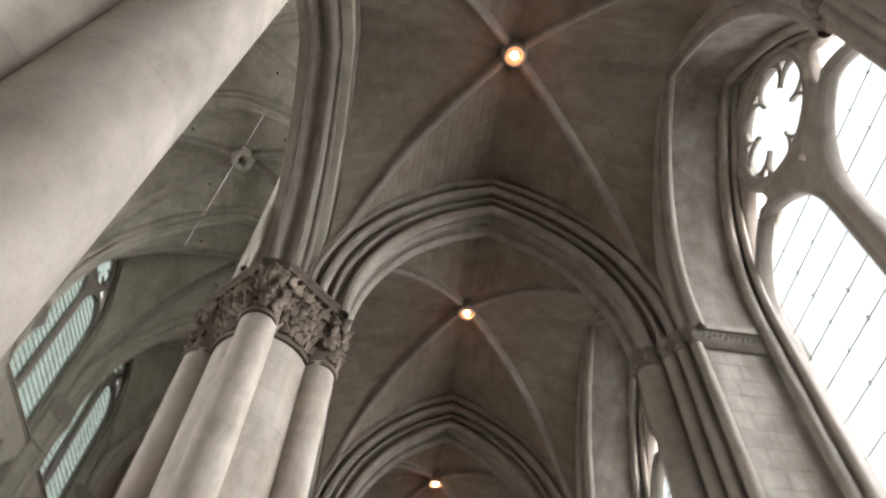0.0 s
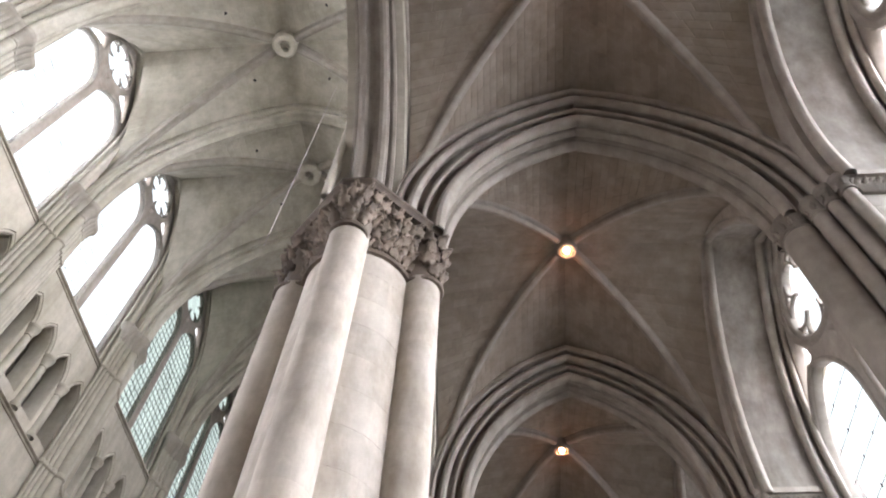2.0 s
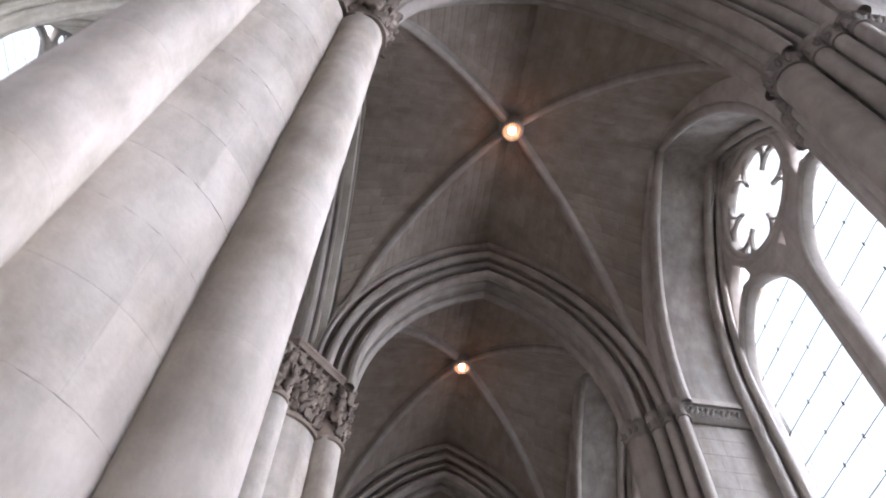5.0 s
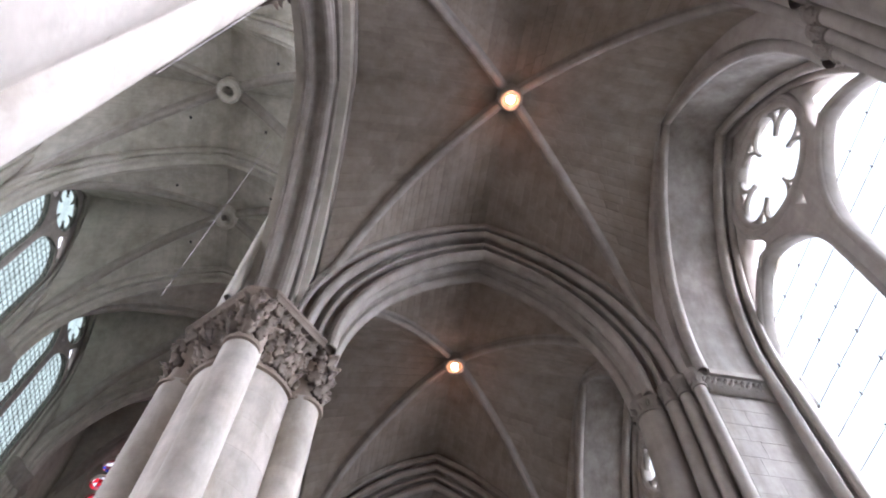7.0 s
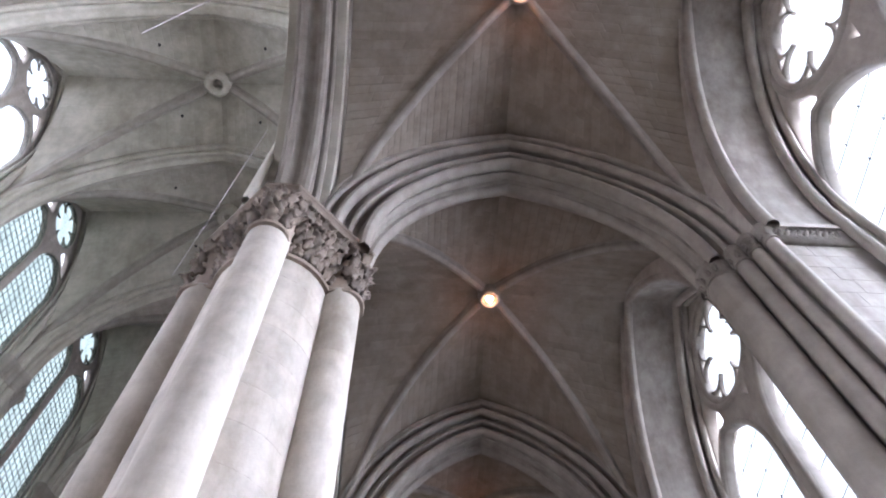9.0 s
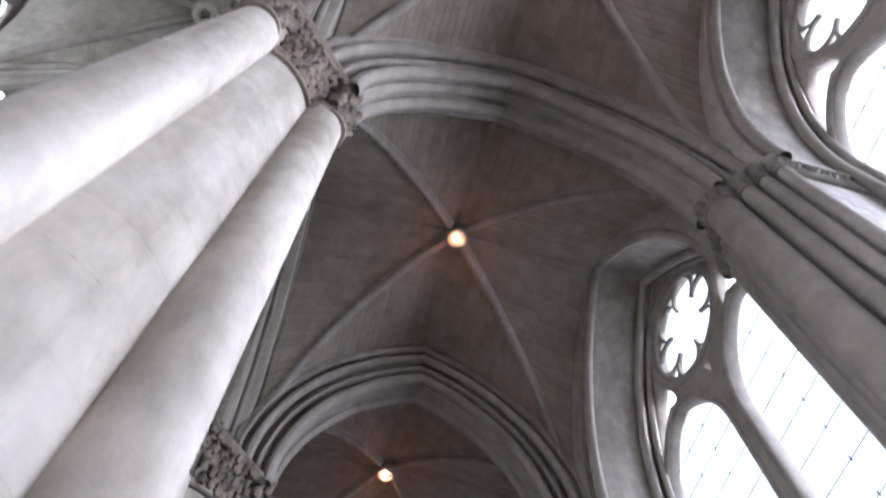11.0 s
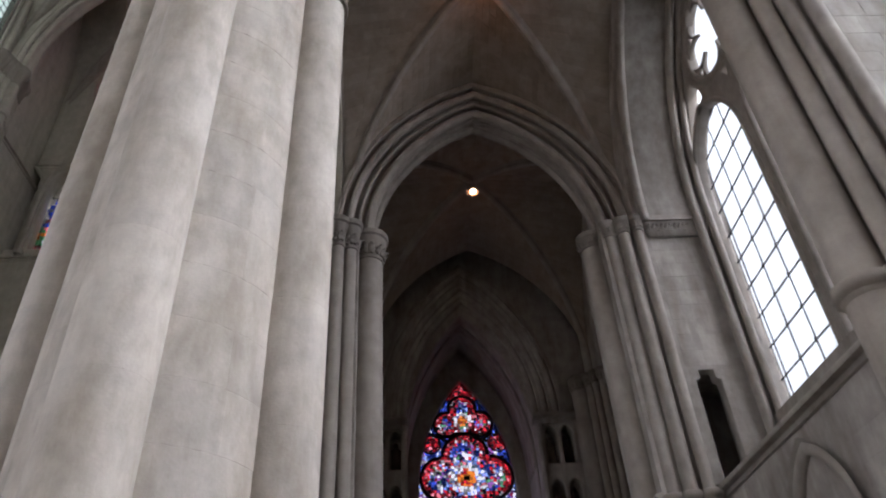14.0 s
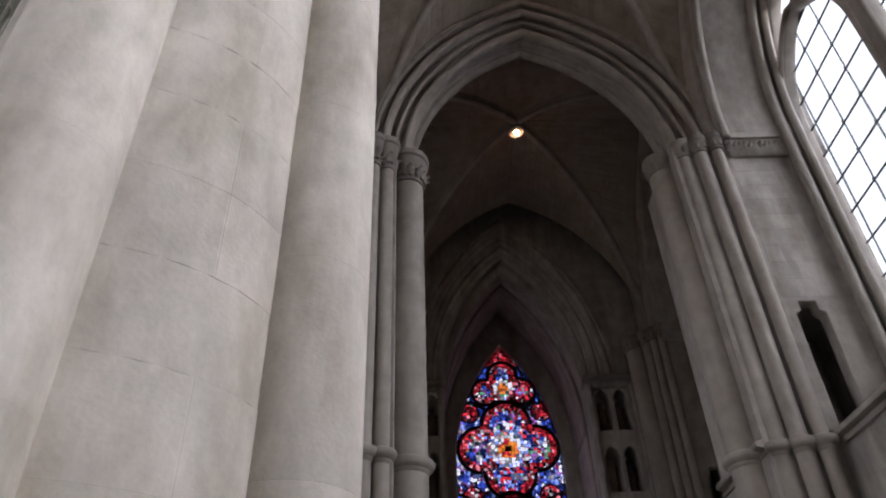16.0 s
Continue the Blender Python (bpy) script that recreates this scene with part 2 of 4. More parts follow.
def pointed(half, rise, n=20):
    """Points (h, z) of a pointed arch from -half to +half, springing at z 0, with its outward normals."""
    R = (half * half + rise * rise) / (2 * half)
    top = math.asin(min(1.0, rise / R)) if R >= half else math.pi - math.asin(min(1.0, rise / R))
    pts = []
    for i in range(n + 1):
        a = top * i / n
        x, z = (R - half) - R * math.cos(a), R * math.sin(a)
        nx, nz = -math.cos(a), math.sin(a)
        if i == n:
            nx, nz = 0.0, 1.0 / max(0.5, math.sin(a))
        pts.append((x, z, nx, nz))
    pts += [(-x, z, -nx, nz) for x, z, nx, nz in reversed(pts[:-1])]
    return pts


def sweep_arch(profile, half, rise, n=20, stilt=0.0):
    """A moulding of (b, a): b across the arch, a outwards from its soffit, carried round a pointed arch in the xz plane."""
    path = pointed(half, rise, n)
    if stilt:
        path = [(path[0][0], path[0][1] - stilt, -1, 0)] + path + [(path[-1][0], path[-1][1] - stilt, 1, 0)]
    verts, faces, k = [], [], len(profile)
    for x, z, nx, nz in path:
        verts += [(x + nx * a, b, z + nz * a) for b, a in profile]
    for i in range(len(path) - 1):
        for j in range(k - 1):
            faces.append((i * k + j, (i + 1) * k + j, (i + 1) * k + j + 1, i * k + j + 1))
    return verts, faces


def arc_pts(cb, ca, r, a0, a1, n=6):
    return [(cb + r * math.cos(radians(a0 + (a1 - a0) * i / n)), ca + r * math.sin(radians(a0 + (a1 - a0) * i / n))) for i in range(n + 1)]


def mirrored(half):
    return half + [(-b, a) for b, a in reversed(half)]


def box(x0, x1, y0, y1, z0, z1):
    v = [(x, y, z) for x in (x0, x1) for y in (y0, y1) for z in (z0, z1)]
    f = [(0, 1, 3, 2), (4, 6, 7, 5), (0, 4, 5, 1), (2, 3, 7, 6), (0, 2, 6, 4), (1, 5, 7, 3)]
    return v, f


def join(*pieces):
    verts, faces = [], []
    for v, f in pieces:
        o = len(verts)
        verts += list(v)
        faces += [tuple(i + o for i in q) for q in f]
    return verts, faces


def moved(vf, dx=0, dy=0, dz=0, turn=0.0):
    c, s = math.cos(radians(turn)), math.sin(radians(turn))
    return [(x * c - y * s + dx, x * s + y * c + dy, z + dz) for x, y, z in vf[0]], vf[1]


def plate(name, loops, thick, bevel, material, resolution=1):
    """A flat plate in the xy plane, with holes, and softened edges; thick along z, about 0."""
    cu = bpy.data.curves.new(name, "CURVE")
    cu.dimensions, cu.fill_mode = "2D", "BOTH"
    cu.extrude, cu.bevel_depth, cu.bevel_resolution = thick / 2 - bevel, bevel, resolution
    cu.offset = -bevel
    for loop in loops:
        sp = cu.splines.new("POLY")
        sp.points.add(len(loop) - 1)
        for p, (x, y) in zip(sp.points, loop):
            p.co = (x, y, 0, 1)
        sp.use_cyclic_u = True
    tmp = new(name + "_curve", cu)
    me = bpy.data.meshes.new_from_object(tmp.evaluated_get(bpy.context.evaluated_depsgraph_get()))
    bpy.data.objects.remove(tmp)
    bpy.data.curves.remove(cu)
    me.materials.clear()
    me.materials.append(material)
    me.name = name
    return me


# poses that stand a plate upright: its x runs along world y, its y up; or its x runs along world x
def facing_x(x, y, z):
    return Matrix.Translation((x, y, z)) @ Matrix(((0, 0, 1, 0), (1, 0, 0, 0), (0, 1, 0, 0), (0, 0, 0, 1)))


def facing_y(x, y, z):
    return Matrix.Translation((x, y, z)) @ Matrix(((1, 0, 0, 0), (0, 0, -1, 0), (0, 1, 0, 0), (0, 0, 0, 1)))


def arch_loop(cx, half, z0, spring, apex, n=14):
    pts = [(cx - half, z0)] if z0 < spring else []
    pts += [(cx + x, spring + z) for x, z, _, _ in pointed(half, apex - spring, n)]
    if z0 < spring:
        pts.append((cx + half, z0))
    return pts


def circle_loop(cx, cy, r, n=32, a0=0.0):
    return [(cx + r * math.cos(a0 + 2 * math.pi * i / n), cy + r * math.sin(a0 + 2 * math.pi * i / n)) for i in range(n)]


# ---- floor, walls, roofs ----
def setting(name, vf, material, label, category, smooth=None):
    return tagged(place(name, mesh_of(name, *vf, material, smooth)), label, category, kind="structure")


setting("floor", box(-29, 7, -16, 46, -0.3, 0.0), FLOOR, "worn grey limestone paving of the church floor", "floor")
setting("roof_aisle", box(-3.2, 6.4, -13, 43.5, 18.75, 19.1), WALL, "plain roof slab above the aisle vaults", "roof")
setting("roof_nave", box(-20.6, -2.9, -13, 43.5, 39.6, 40.0), WALL, "plain roof slab above the nave vaults", "roof")
setting("wall_east", box(-20.6, 6.4, -13.6, -12.9, 0, 40), WALL, "plain stone wall closing the church", "wall")

OVERCAST = glowing("overcast_sky", (0.95, 0.98, 1.0), 1.8)
BRIGHT = glowing("overcast_sky_west", (0.95, 0.97, 1.0), 1.6)
setting("backdrop", box(18, 18.05, -40, 80, 4, 80), OVERCAST, "white overcast sky outside the aisle windows", "sky")
setting("backdrop", box(-36, -35.95, -40, 80, 20, 110), OVERCAST, "white overcast sky outside the clerestory", "sky")
setting("backdrop", box(-22, 6, 43.6, 43.65, 3, 40), BRIGHT, "white overcast sky outside the west windows", "sky")

# outer aisle wall: plain below the passage, open above it
setting("wall_north", box(3.62, 5.5, -12.9, 30.2, 0, 5.42), WALL, "grey ashlar aisle wall below the window passage", "wall")
setting("window_sill_wall", box(4.85, 5.4, -12.9, 30.2, 5.42, 6.62), WALL, "low stone wall under the tall aisle windows", "wall")
string_profile = [(0, -0.14), (0.045, -0.13), (0.03, -0.04), (0.135, -0.02), (0.15, 0.025), (0.135, 0.06), (0.0, 0.1)]


def string_course(y0, y1, x, z):
    v = [(x - b, y, z + a) for y in (y0, y1) for b, a in string_profile]
    k = len(string_profile)
    f = [(i, i + 1, k + i + 1, k + i) for i in range(k - 1)] + [tuple(range(k)), tuple(range(2 * k - 1, k - 1, -1))]
    return v, f


for cy in BAYS:
    setting("string_course", string_course(cy - 2.72, cy + 2.72, 3.62, 5.34), ARCH, "rounded stone string course along the passage", "moulding", 50)

# wall piers with a passage door; their added solid backs keep it dark
door_loop = [(3.66, 5.42), (4.16, 5.42), (4.16, 7.45), (4.06, 7.5), (4.06, 7.68), (3.76, 7.68), (3.76, 7.5), (3.66, 7.45)]
chamber = [(3.52, 5.45), (4.95, 5.45), (4.95, 8.0), (3.52, 8.0)]
face_loops = [[(3.42, 5.43), (5.42, 5.43), (5.42, 18.7), (3.42, 18.7)], [(x, z + 0.02) for x, z in door_loop]]
for yl in PIER_LINES:
    mid, deep = (yl, 1.66) if yl < 30 else (yl + 0.3, 2.2)
    core = place("pier_core", plate("pier_core", [face_loops[0], chamber], deep - 0.5, 0.002, WALL), m=facing_y(0, mid, 0))
    tagged(core, "hollow inside of the wall pier round the passage", "wall pier", "cores of the wall piers", "structure")
    ob = place("wall_pier", plate("wall_pier", face_loops, 0.25, 0.012, WALL), m=facing_y(0, mid - deep / 2 + 0.125, 0))
    tagged(ob, "grey ashlar wall pier with a narrow dark passage door", "wall pier", "wall piers between the windows", "structure")
    back = place("pier_back", plate("pier_back", [face_loops[0]], 0.25, 0.012, WALL), m=facing_y(0, mid + deep / 2 - 0.125, 0))
    tagged(back, "solid rear face added to keep the passage door dark", "wall pier", "rear faces of the wall piers", "structure")


# ---- windows ----
def tracery(sill, spring, apex, lancet_spring, lancet_apex, rose_z, rose_r):
    """Two lancets under a six-lobed rose, as one plate."""
    loops = [arch_loop(0, WIN_HALF + 0.08, sill - 0.3, spring, apex + 0.1, 18)]
    for s in (-1, 1):
        loops.append(arch_loop(s * 1.42, 1.2, sill, lancet_spring, lancet_apex, 12))
    loops.append(circle_loop(0, rose_z, rose_r, 36))
    # spandrels beside and below the rose
    for s in (-1, 1):
        loops.append([(s * x, rose_z + z) for x, z in ((1.5, -0.3), (1.84, -0.62), (2.08, -1.06), (2.27, -1.5), (2.34, -1.82), (2.1, -1.58), (1.8, -1.36), (1.46, -1.24), (1.18, -1.14), (1.22, -0.86), (1.38, -0.55))])
    loops.append([(-0.13, rose_z - 1.52), (0.13, rose_z - 1.52), (0.0, rose_z - 1.85)])
    return loops


def foil(rose_z, rose_r):
    """Six lobes that open into the middle, and small eyes between their tips."""
    loops, lobe, pr = [circle_loop(0, rose_z, rose_r + 0.05, 36)], [], 0.322 * rose_r
    for i in range(6):
        a = math.pi / 2 + math.pi / 6 + i * math.pi / 3
        px, pz = 0.655 * rose_r * math.cos(a), rose_z + 0.655 * rose_r * math.sin(a)
        for j in range(13):
            b = a - radians(128) + radians(256) * j / 12
            stretch = 1.0 + 0.12 * math.cos(b - a)
            lobe.append((px + pr * stretch * math.cos(b), pz + pr * stretch * math.sin(b)))
    loops.append(lobe)
    for i in range(6):
        a = math.pi / 2 + i * math.pi / 3
        cx, cz, t = 0.87 * rose_r * math.cos(a), rose_z + 0.87 * rose_r * math.sin(a), 0.13 * rose_r
        loops.append([(cx + t * k * math.cos(a + d), cz + t * k * math.sin(a + d)) for d, k in ((0.9, 1.3), (math.pi, 1.1), (-0.9, 1.3))])
    return loops


def ring(r_mid, tube, cx, cz, n=40, k=8, depth=0.0):
    v, f = [], []
    for i in range(n):
        a = 2 * math.pi * i / n
        for j in range(k):
            b = 2 * math.pi * j / k
            rr = r_mid + tube * math.cos(b)
            v.append((cx + rr * math.cos(a), cz + rr * math.sin(a), depth + tube * math.sin(b)))
    for i in range(n):
        for j in range(k):
            f.append((i * k + j, ((i + 1) % n) * k + j, ((i + 1) % n) * k + (j + 1) % k, i * k + (j + 1) % k))
    return v, f


def tube_path(points, radius, k=8):
    """A round bar along points (x, y) lying in the plane z 0."""
    v, f = [], []
    m = len(points)
    for i, (x, y) in enumerate(points):
        x0, y0 = points[max(0, i - 1)]
        x1, y1 = points[min(m - 1, i + 1)]
        d = math.hypot(x1 - x0, y1 - y0) or 1
        nx, ny = -(y1 - y0) / d, (x1 - x0) / d
        for j in range(k):
            b = 2 * math.pi * j / k
            v.append((x + nx * radius * math.cos(b), y + ny * radius * math.cos(b), radius * math.sin(b)))
    for i in range(m - 1):
        for j in range(k):
            f.append((i * k + j, (i + 1) * k + j, (i + 1) * k + (j + 1) % k, i * k + (j + 1) % k))
    return v, f


def bar_grid(cx, half, z0, spring, apex, came, bar, tie=0.011, step=0.7, columns=4):
    """Upright cames and level iron bars over one lancet, cut to its pointed head."""
    R = (half * half + (apex - spring) ** 2) / (2 * half)
    pieces = []
    for d in [half * 1.65 * (k / (columns - 1) - 0.5) for k in range(columns)]:
        top = spring + math.sqrt(max(0.0, R * R - (abs(d) + R - half) ** 2))
        pieces.append(box(cx + d - came / 2, cx + d + came / 2, z0, top, -came, came))
    z = z0 + step
    while z < apex - 0.15:
        w = half if z <= spring else math.sqrt(R * R - (z - spring) ** 2) - (R - half)
        pieces.append(box(cx - w, cx + w, z - bar / 2, z + bar / 2, -bar - 0.01, bar))
        for d in (-0.33, 0.33):
            if abs(d) < w:
                pieces.append(box(cx + d - tie, cx + d + tie, z - 0.045, z + 0.045, -bar - 0.022, -bar - 0.002))
        z += step
    return join(*pieces)


def window_thing(sill, spring, apex, ls, la, rz, rr, glass, name, came=0.002, step=0.7, columns=4):
    """A traceried window, facing along its own z; its base at the middle of the sill."""
    base = new(name)
    place("tracery", plate("tracery", tracery(sill, spring, apex, ls, la, rz, rr), 0.3, 0.07, ARCH, 2), base)
    place("foil", plate("foil", foil(rz, rr), 0.11, 0.02, ARCH, 1), base)
    place("rose_moulding", mesh_of("rose_moulding", *ring(rr + 0.2, 0.085, 0, rz, depth=-0.13), ARCH, 0), base)
    for s in (-1, 1):
        head = [(s * 1.42 + x, z) for x, z in [(-1.27, sill)] + [(px, ls + pz) for px, pz, _, _ in pointed(1.27, la + 0.1 - ls, 10)] + [(1.27, sill)]]
        place("lancet_moulding", mesh_of("lancet_moulding", *[( [(x, y, z - 0.13) for x, y, z in q] if i == 0 else q) for i, q in enumerate(tube_path(head, 0.07))], ARCH, 0), base)
        place("pane", mesh_of("pane", *box(s * 1.42 - 1.22, s * 1.42 + 1.22, sill, la, 0.1, 0.112), glass), base).visible_shadow = False
        place("glazing_bars", mesh_of("glazing_bars", *bar_grid(s * 1.42, 1.2, sill, ls, la, came, 0.003 if came < 0.01 else came, step=step, columns=columns), LEAD), base, "dark lead cames and iron bars", m=Matrix.Translation((0, 0, 0.095)))
    place("rose_pane", mesh_of("rose_pane", *box(-rr, rr, rz - rr, rz + rr, 0.1, 0.112), glass), base).visible_shadow = False
    return base


aisle_window = window_thing(6.62, 11.7, 16.75, 11.8, 13.68, 15.0, 1.17, GLASS, "window")
aisle_window.matrix_basis = facing_x(5.15, BAYS[0], 0)
tagged(aisle_window, "tall two-light window with a six-lobed rose and clear leaded glass", "window", "aisle windows", "structure")
for cy in BAYS[1:-1]:
    copy_thing(aisle_window, facing_x(5.15, cy, 0))
dim_window = window_thing(6.62, 11.7, 16.75, 11.8, 13.68, 15.0, 1.17, DIRTY_GLASS, "window", 0.014)
dim_window.matrix_basis = facing_x(5.15, BAYS[-1], 0)
tagged(dim_window, "tall two-light window of dirty glass behind a grid of dark bars", "window", "aisle windows", "structure")
clear_window = window_thing(25.0, 32.2, 37.2, 32.2, 33.9, 35.4, 1.17, GLASS, "clerestory_window")
clear_window.matrix_basis = facing_x(FAR_X - 0.15, BAYS[0], 0) 
tagged(clear_window, "high two-light clerestory window with a small lobed rose", "window", "clerestory windows", "structure")
green_window = window_thing(25.0, 32.2, 37.2, 32.2, 33.9, 35.4, 1.17, GREEN_GLASS, "clerestory_window", 0.014, 0.4, 7)
green_window.matrix_basis = facing_x(FAR_X - 0.15, BAYS[-1], 0)
tagged(green_window, "high two-light clerestory window of greenish leaded glass", "window", "clerestory windows", "structure")
copy_thing(green_window, facing_x(FAR_X - 0.15, 34.2, 0))
for cy in BAYS[1:-1]:
    copy_thing(clear_window, facing_x(FAR_X - 0.15, cy, 0))
for cy in BAYS:
    copy_thing(clear_window, facing_x(ARC_X + 0.15, cy, 0) @ Matrix.Rotation(math.pi, 4, "Y"))

# deep window arches of the aisle wall and the mouldings round the glass
for cy in BAYS:
    hood = plate("window_arch", [[(-2.79, 11.0)] + arch_loop(0, 2.7, 11.0, 11.7, 16.95, 20) + [(2.79, 11.0), (2.79, 18.7), (-2.79, 18.7)]], 1.9, 0.01, WALL)
    tagged(place("window_arch", hood, m=facing_x(4.47, cy, 0)), "deep plain stone arch round the aisle window", "arch", "window arches", "structure")
    band = sweep_arch([(-0.14, 0.6), (-0.14, 0.03), (-0.11, 0.0), (0.12, 0.0), (0.12, 0.6)], 2.74, 5.22, 20, stilt=0.15)
    tagged(place("wall_arch", mesh_of("wall_arch", *moved(band, turn=90), ARCH, 40), m=pose(3.42, cy, 11.7)), "flat stone band closing the vault against the wall", "arch", "wall arches", "structure")
    f_prof = mirrored(arc_pts(0.0, 0.02, 0.11, -90, 100, 8))
    roll = sweep_arch(f_prof, 2.62, 5.25, 20, stilt=0.3)
    wall_rib = mesh_of("wall_rib", *moved(roll, turn=90), ARCH, 40)
    tagged(place("wall_rib", wall_rib, m=pose(3.5, cy, 11.7)), "slender round wall rib framing the window bay", "rib", "wall ribs", "structure")
    for dx, half, r in ((4.72, 2.66, 0.1), (4.95, 2.56, 0.075)):
        prof = mirrored(arc_pts(0.0, 0.0, r, -90, 100, 8))
        me = mesh_of("window_moulding", *moved(sweep_arch(prof, half - 0.03, 5.15, 20, stilt=6.2), turn=90), ARCH, 40)
        tagged(place("window_moulding", me, m=pose(dx, cy, 11.7)), "round stone roll moulding round the window", "moulding", "window mouldings", "structure")

# ---- arcade wall and far nave wall ----
Y0, Y1 = -12.9, 42.6
bottom = []
for cy in BAYS + [WEST]:
    half = 3.05 if cy != WEST else 2.6
    bottom += [(cy + x, SPRING + z) for x, z, _, _ in pointed(half, 4.45, 14)]
outline = [(Y0, SPRING)] + bottom + [(Y1, SPRING), (Y1, 39.6), (Y0, 39.6)]
clear_holes = [arch_loop(cy, WIN_HALF + 0.02, 24.8, 32.2, 37.2, 14) for cy in BAYS]
far_holes = clear_holes + [arch_loop(34.2, WIN_HALF + 0.02, 24.8, 32.2, 37.2, 14)]
me = plate("wall_arcade", [outline] + clear_holes, 1.1, 0.01, NAVE_STONE)
tagged(place("wall_arcade", me, m=facing_x(ARC_X, 0, 0)), "high stone wall carried by the nave arcade", "wall", kind="structure")
tri_holes = [arch_loop(cy + d, 0.44, 19.9, 22.0, 22.95, 8) for cy in BAYS + [34.2] for d in (-2.25, -0.75, 0.75, 2.25)]
me = plate("wall_south", [[(Y0, 0), (Y1, 0), (Y1, 39.6), (Y0, 39.6)]] + [arch_loop(cy, 2.6, 0.3, SPRING, 15.6, 10) for cy in BAYS] + far_holes + tri_holes, 0.8, 0.03, NAVE_STONE)
tagged(place("wall_south", me, m=facing_x(FAR_X, 0, 0)), "far nave wall with triforium arches under the clerestory", "wall", kind="structure")
far_windows = [arch_loop(cy, 2.5, 6.6, 11.7, 16.4, 10) for cy in BAYS]
me = plate("wall_far_aisle", [[(Y0, 0), (Y1, 0), (Y1, 18.8), (Y0, 18.8)]] + far_windows, 0.6, 0.02, WALL)
tagged(place("wall_far_aisle", me, m=facing_x(-27.4, 0, 0)), "plain outer wall of the opposite aisle with open windows", "wall", kind="structure")
setting("roof_far_aisle", box(-27.8, FAR_X - 0.35, Y0, Y1, 18.8, 19.1), WALL, "plain roof slab above the opposite aisle", "roof")
setting("wall_far_ends", join(box(-27.8, -20.6, -13.6, -12.9, 0, 19), box(-27.8, -19.8, 42.0, 42.6, 0, 19)), WALL, "plain end walls of the opposite aisle", "wall")
setting("triforium_back", box(FAR_X - 1.7, FAR_X - 1.5, Y0, Y1, 19.1, 24.0), WALL, "dark back wall of the triforium gallery", "wall")
setting("triforium_roof", join(box(FAR_X - 1.6, FAR_X - 0.4, Y0, Y1, 23.6, 23.8), box(FAR_X - 1.6, FAR_X - 0.4, Y0, Y1, 19.2, 19.4)), WALL, "stone floor and ceiling of the triforium gallery", "wall")

hood = mesh_of("triforium_arch", *moved(sweep_arch(mirrored([(0.1, 0.14)] + arc_pts(0.02, 0.05, 0.07, 60, -110, 4)), 0.47, 1.0, 8), turn=90), NAVE_STONE, 40)
little = mesh_of("triforium_column", *lathe([(0.2, 19.42), (0.2, 19.6), (0.13, 19.7), (0.13, 21.5), (0.17, 21.52), (0.15, 21.58), (0.26, 21.88), (0.28, 21.92), (0.28, 22.02), (0.0, 22.02)], 12), NAVE_STONE, 40)
for cy in BAYS[2:] + [34.2]:
    for d in (-2.25, -0.75, 0.75, 2.25):
        tagged(place("triforium_arch", hood, m=pose(FAR_X + 0.42, cy + d, 22.0)), "small moulded triforium arch", "arch", "triforium arches", "structure")
    for d in (-3.0, -1.5, 0, 1.5, 3.0):
        tagged(place("triforium_column", little, m=pose(FAR_X + 0.46, cy + d, 0)), "slender stone column of the triforium gallery", "column", "triforium columns")

frame_roll = mesh_of("window_moulding", *moved(sweep_arch(mirrored(arc_pts(0.0, 0.0, 0.12, -90, 100, 8)), 2.84, 5.15, 18, stilt=7.3), turn=90), NAVE_STONE, 40)
inner_roll = mesh_of("window_moulding", *moved(sweep_arch(mirrored(arc_pts(0.0, 0.0, 0.08, -90, 100, 8)), 2.68, 5.0, 18, stilt=7.3), turn=90), NAVE_STONE, 40)
for cy in BAYS[2:] + [34.2]:
    for me, dx in ((frame_roll, 0.42), (inner_roll, 0.2)):
        tagged(place("window_moulding", me, m=pose(FAR_X + dx, cy, 32.2)), "round stone roll framing the clerestory window", "moulding", "clerestory mouldings", "structure")

for x, s in ((FAR_X + 0.4, -1), (ARC_X - 0.55, 1)):
    for z in (19.3, 24.6):
        v = [(x - s * b, y, z + a) for y in (Y0, Y1) for b, a in string_profile]
        k = len(string_profile)
        f = [(i, i + 1, k + i + 1, k + i) for i in range(k - 1)]
        setting("string_course", (v, f), NAVE_STONE, "rounded stone string course in the nave", "moulding", 50)


# ---- vaults ----
def rib_curve(x0, y0, zs, x1, y1, z1, n=18):
    """Half an arch from its springing to its crown."""
    L = math.hypot(x1 - x0, y1 - y0)
    h = z1 - zs
    R = (L * L + h * h) / (2 * L)
    top = math.asin(min(1.0, h / R)) if R >= L else math.pi - math.asin(min(1.0, h / R))
    pts = []
    for i in range(n + 1):
        a = top * i / n
        d = R - R * math.cos(a)
        pts.append(Vector((x0 + (x1 - x0) * d / L, y0 + (y1 - y0) * d / L, zs + R * math.sin(a))))
    return pts


def rib_mesh(curve, profile):
    """profile (b, a): across the rib, and above its soffit."""
    flat = (curve[-1] - curve[0])
    flat.z = 0
    flat.normalize()
    side = Vector((-flat.y, flat.x, 0))
    verts, faces, k = [], [], len(profile)
    for i, p in enumerate(curve):
        t = curve[min(i + 1, len(curve) - 1)] - curve[max(i - 1, 0)]
        t.normalize()
        up = side.cross(t)
        if up.z < 0 or (abs(up.z) < 1e-4 and up.dot(flat) > 0):
            up = -up
        verts += [p + side * b + up * a for b, a in profile]
    for i in range(len(curve) - 1):
        for j in range(k - 1):
            faces.append((i * k + j, (i + 1) * k + j, (i + 1) * k + j + 1, i * k + j + 1))
    return verts, faces


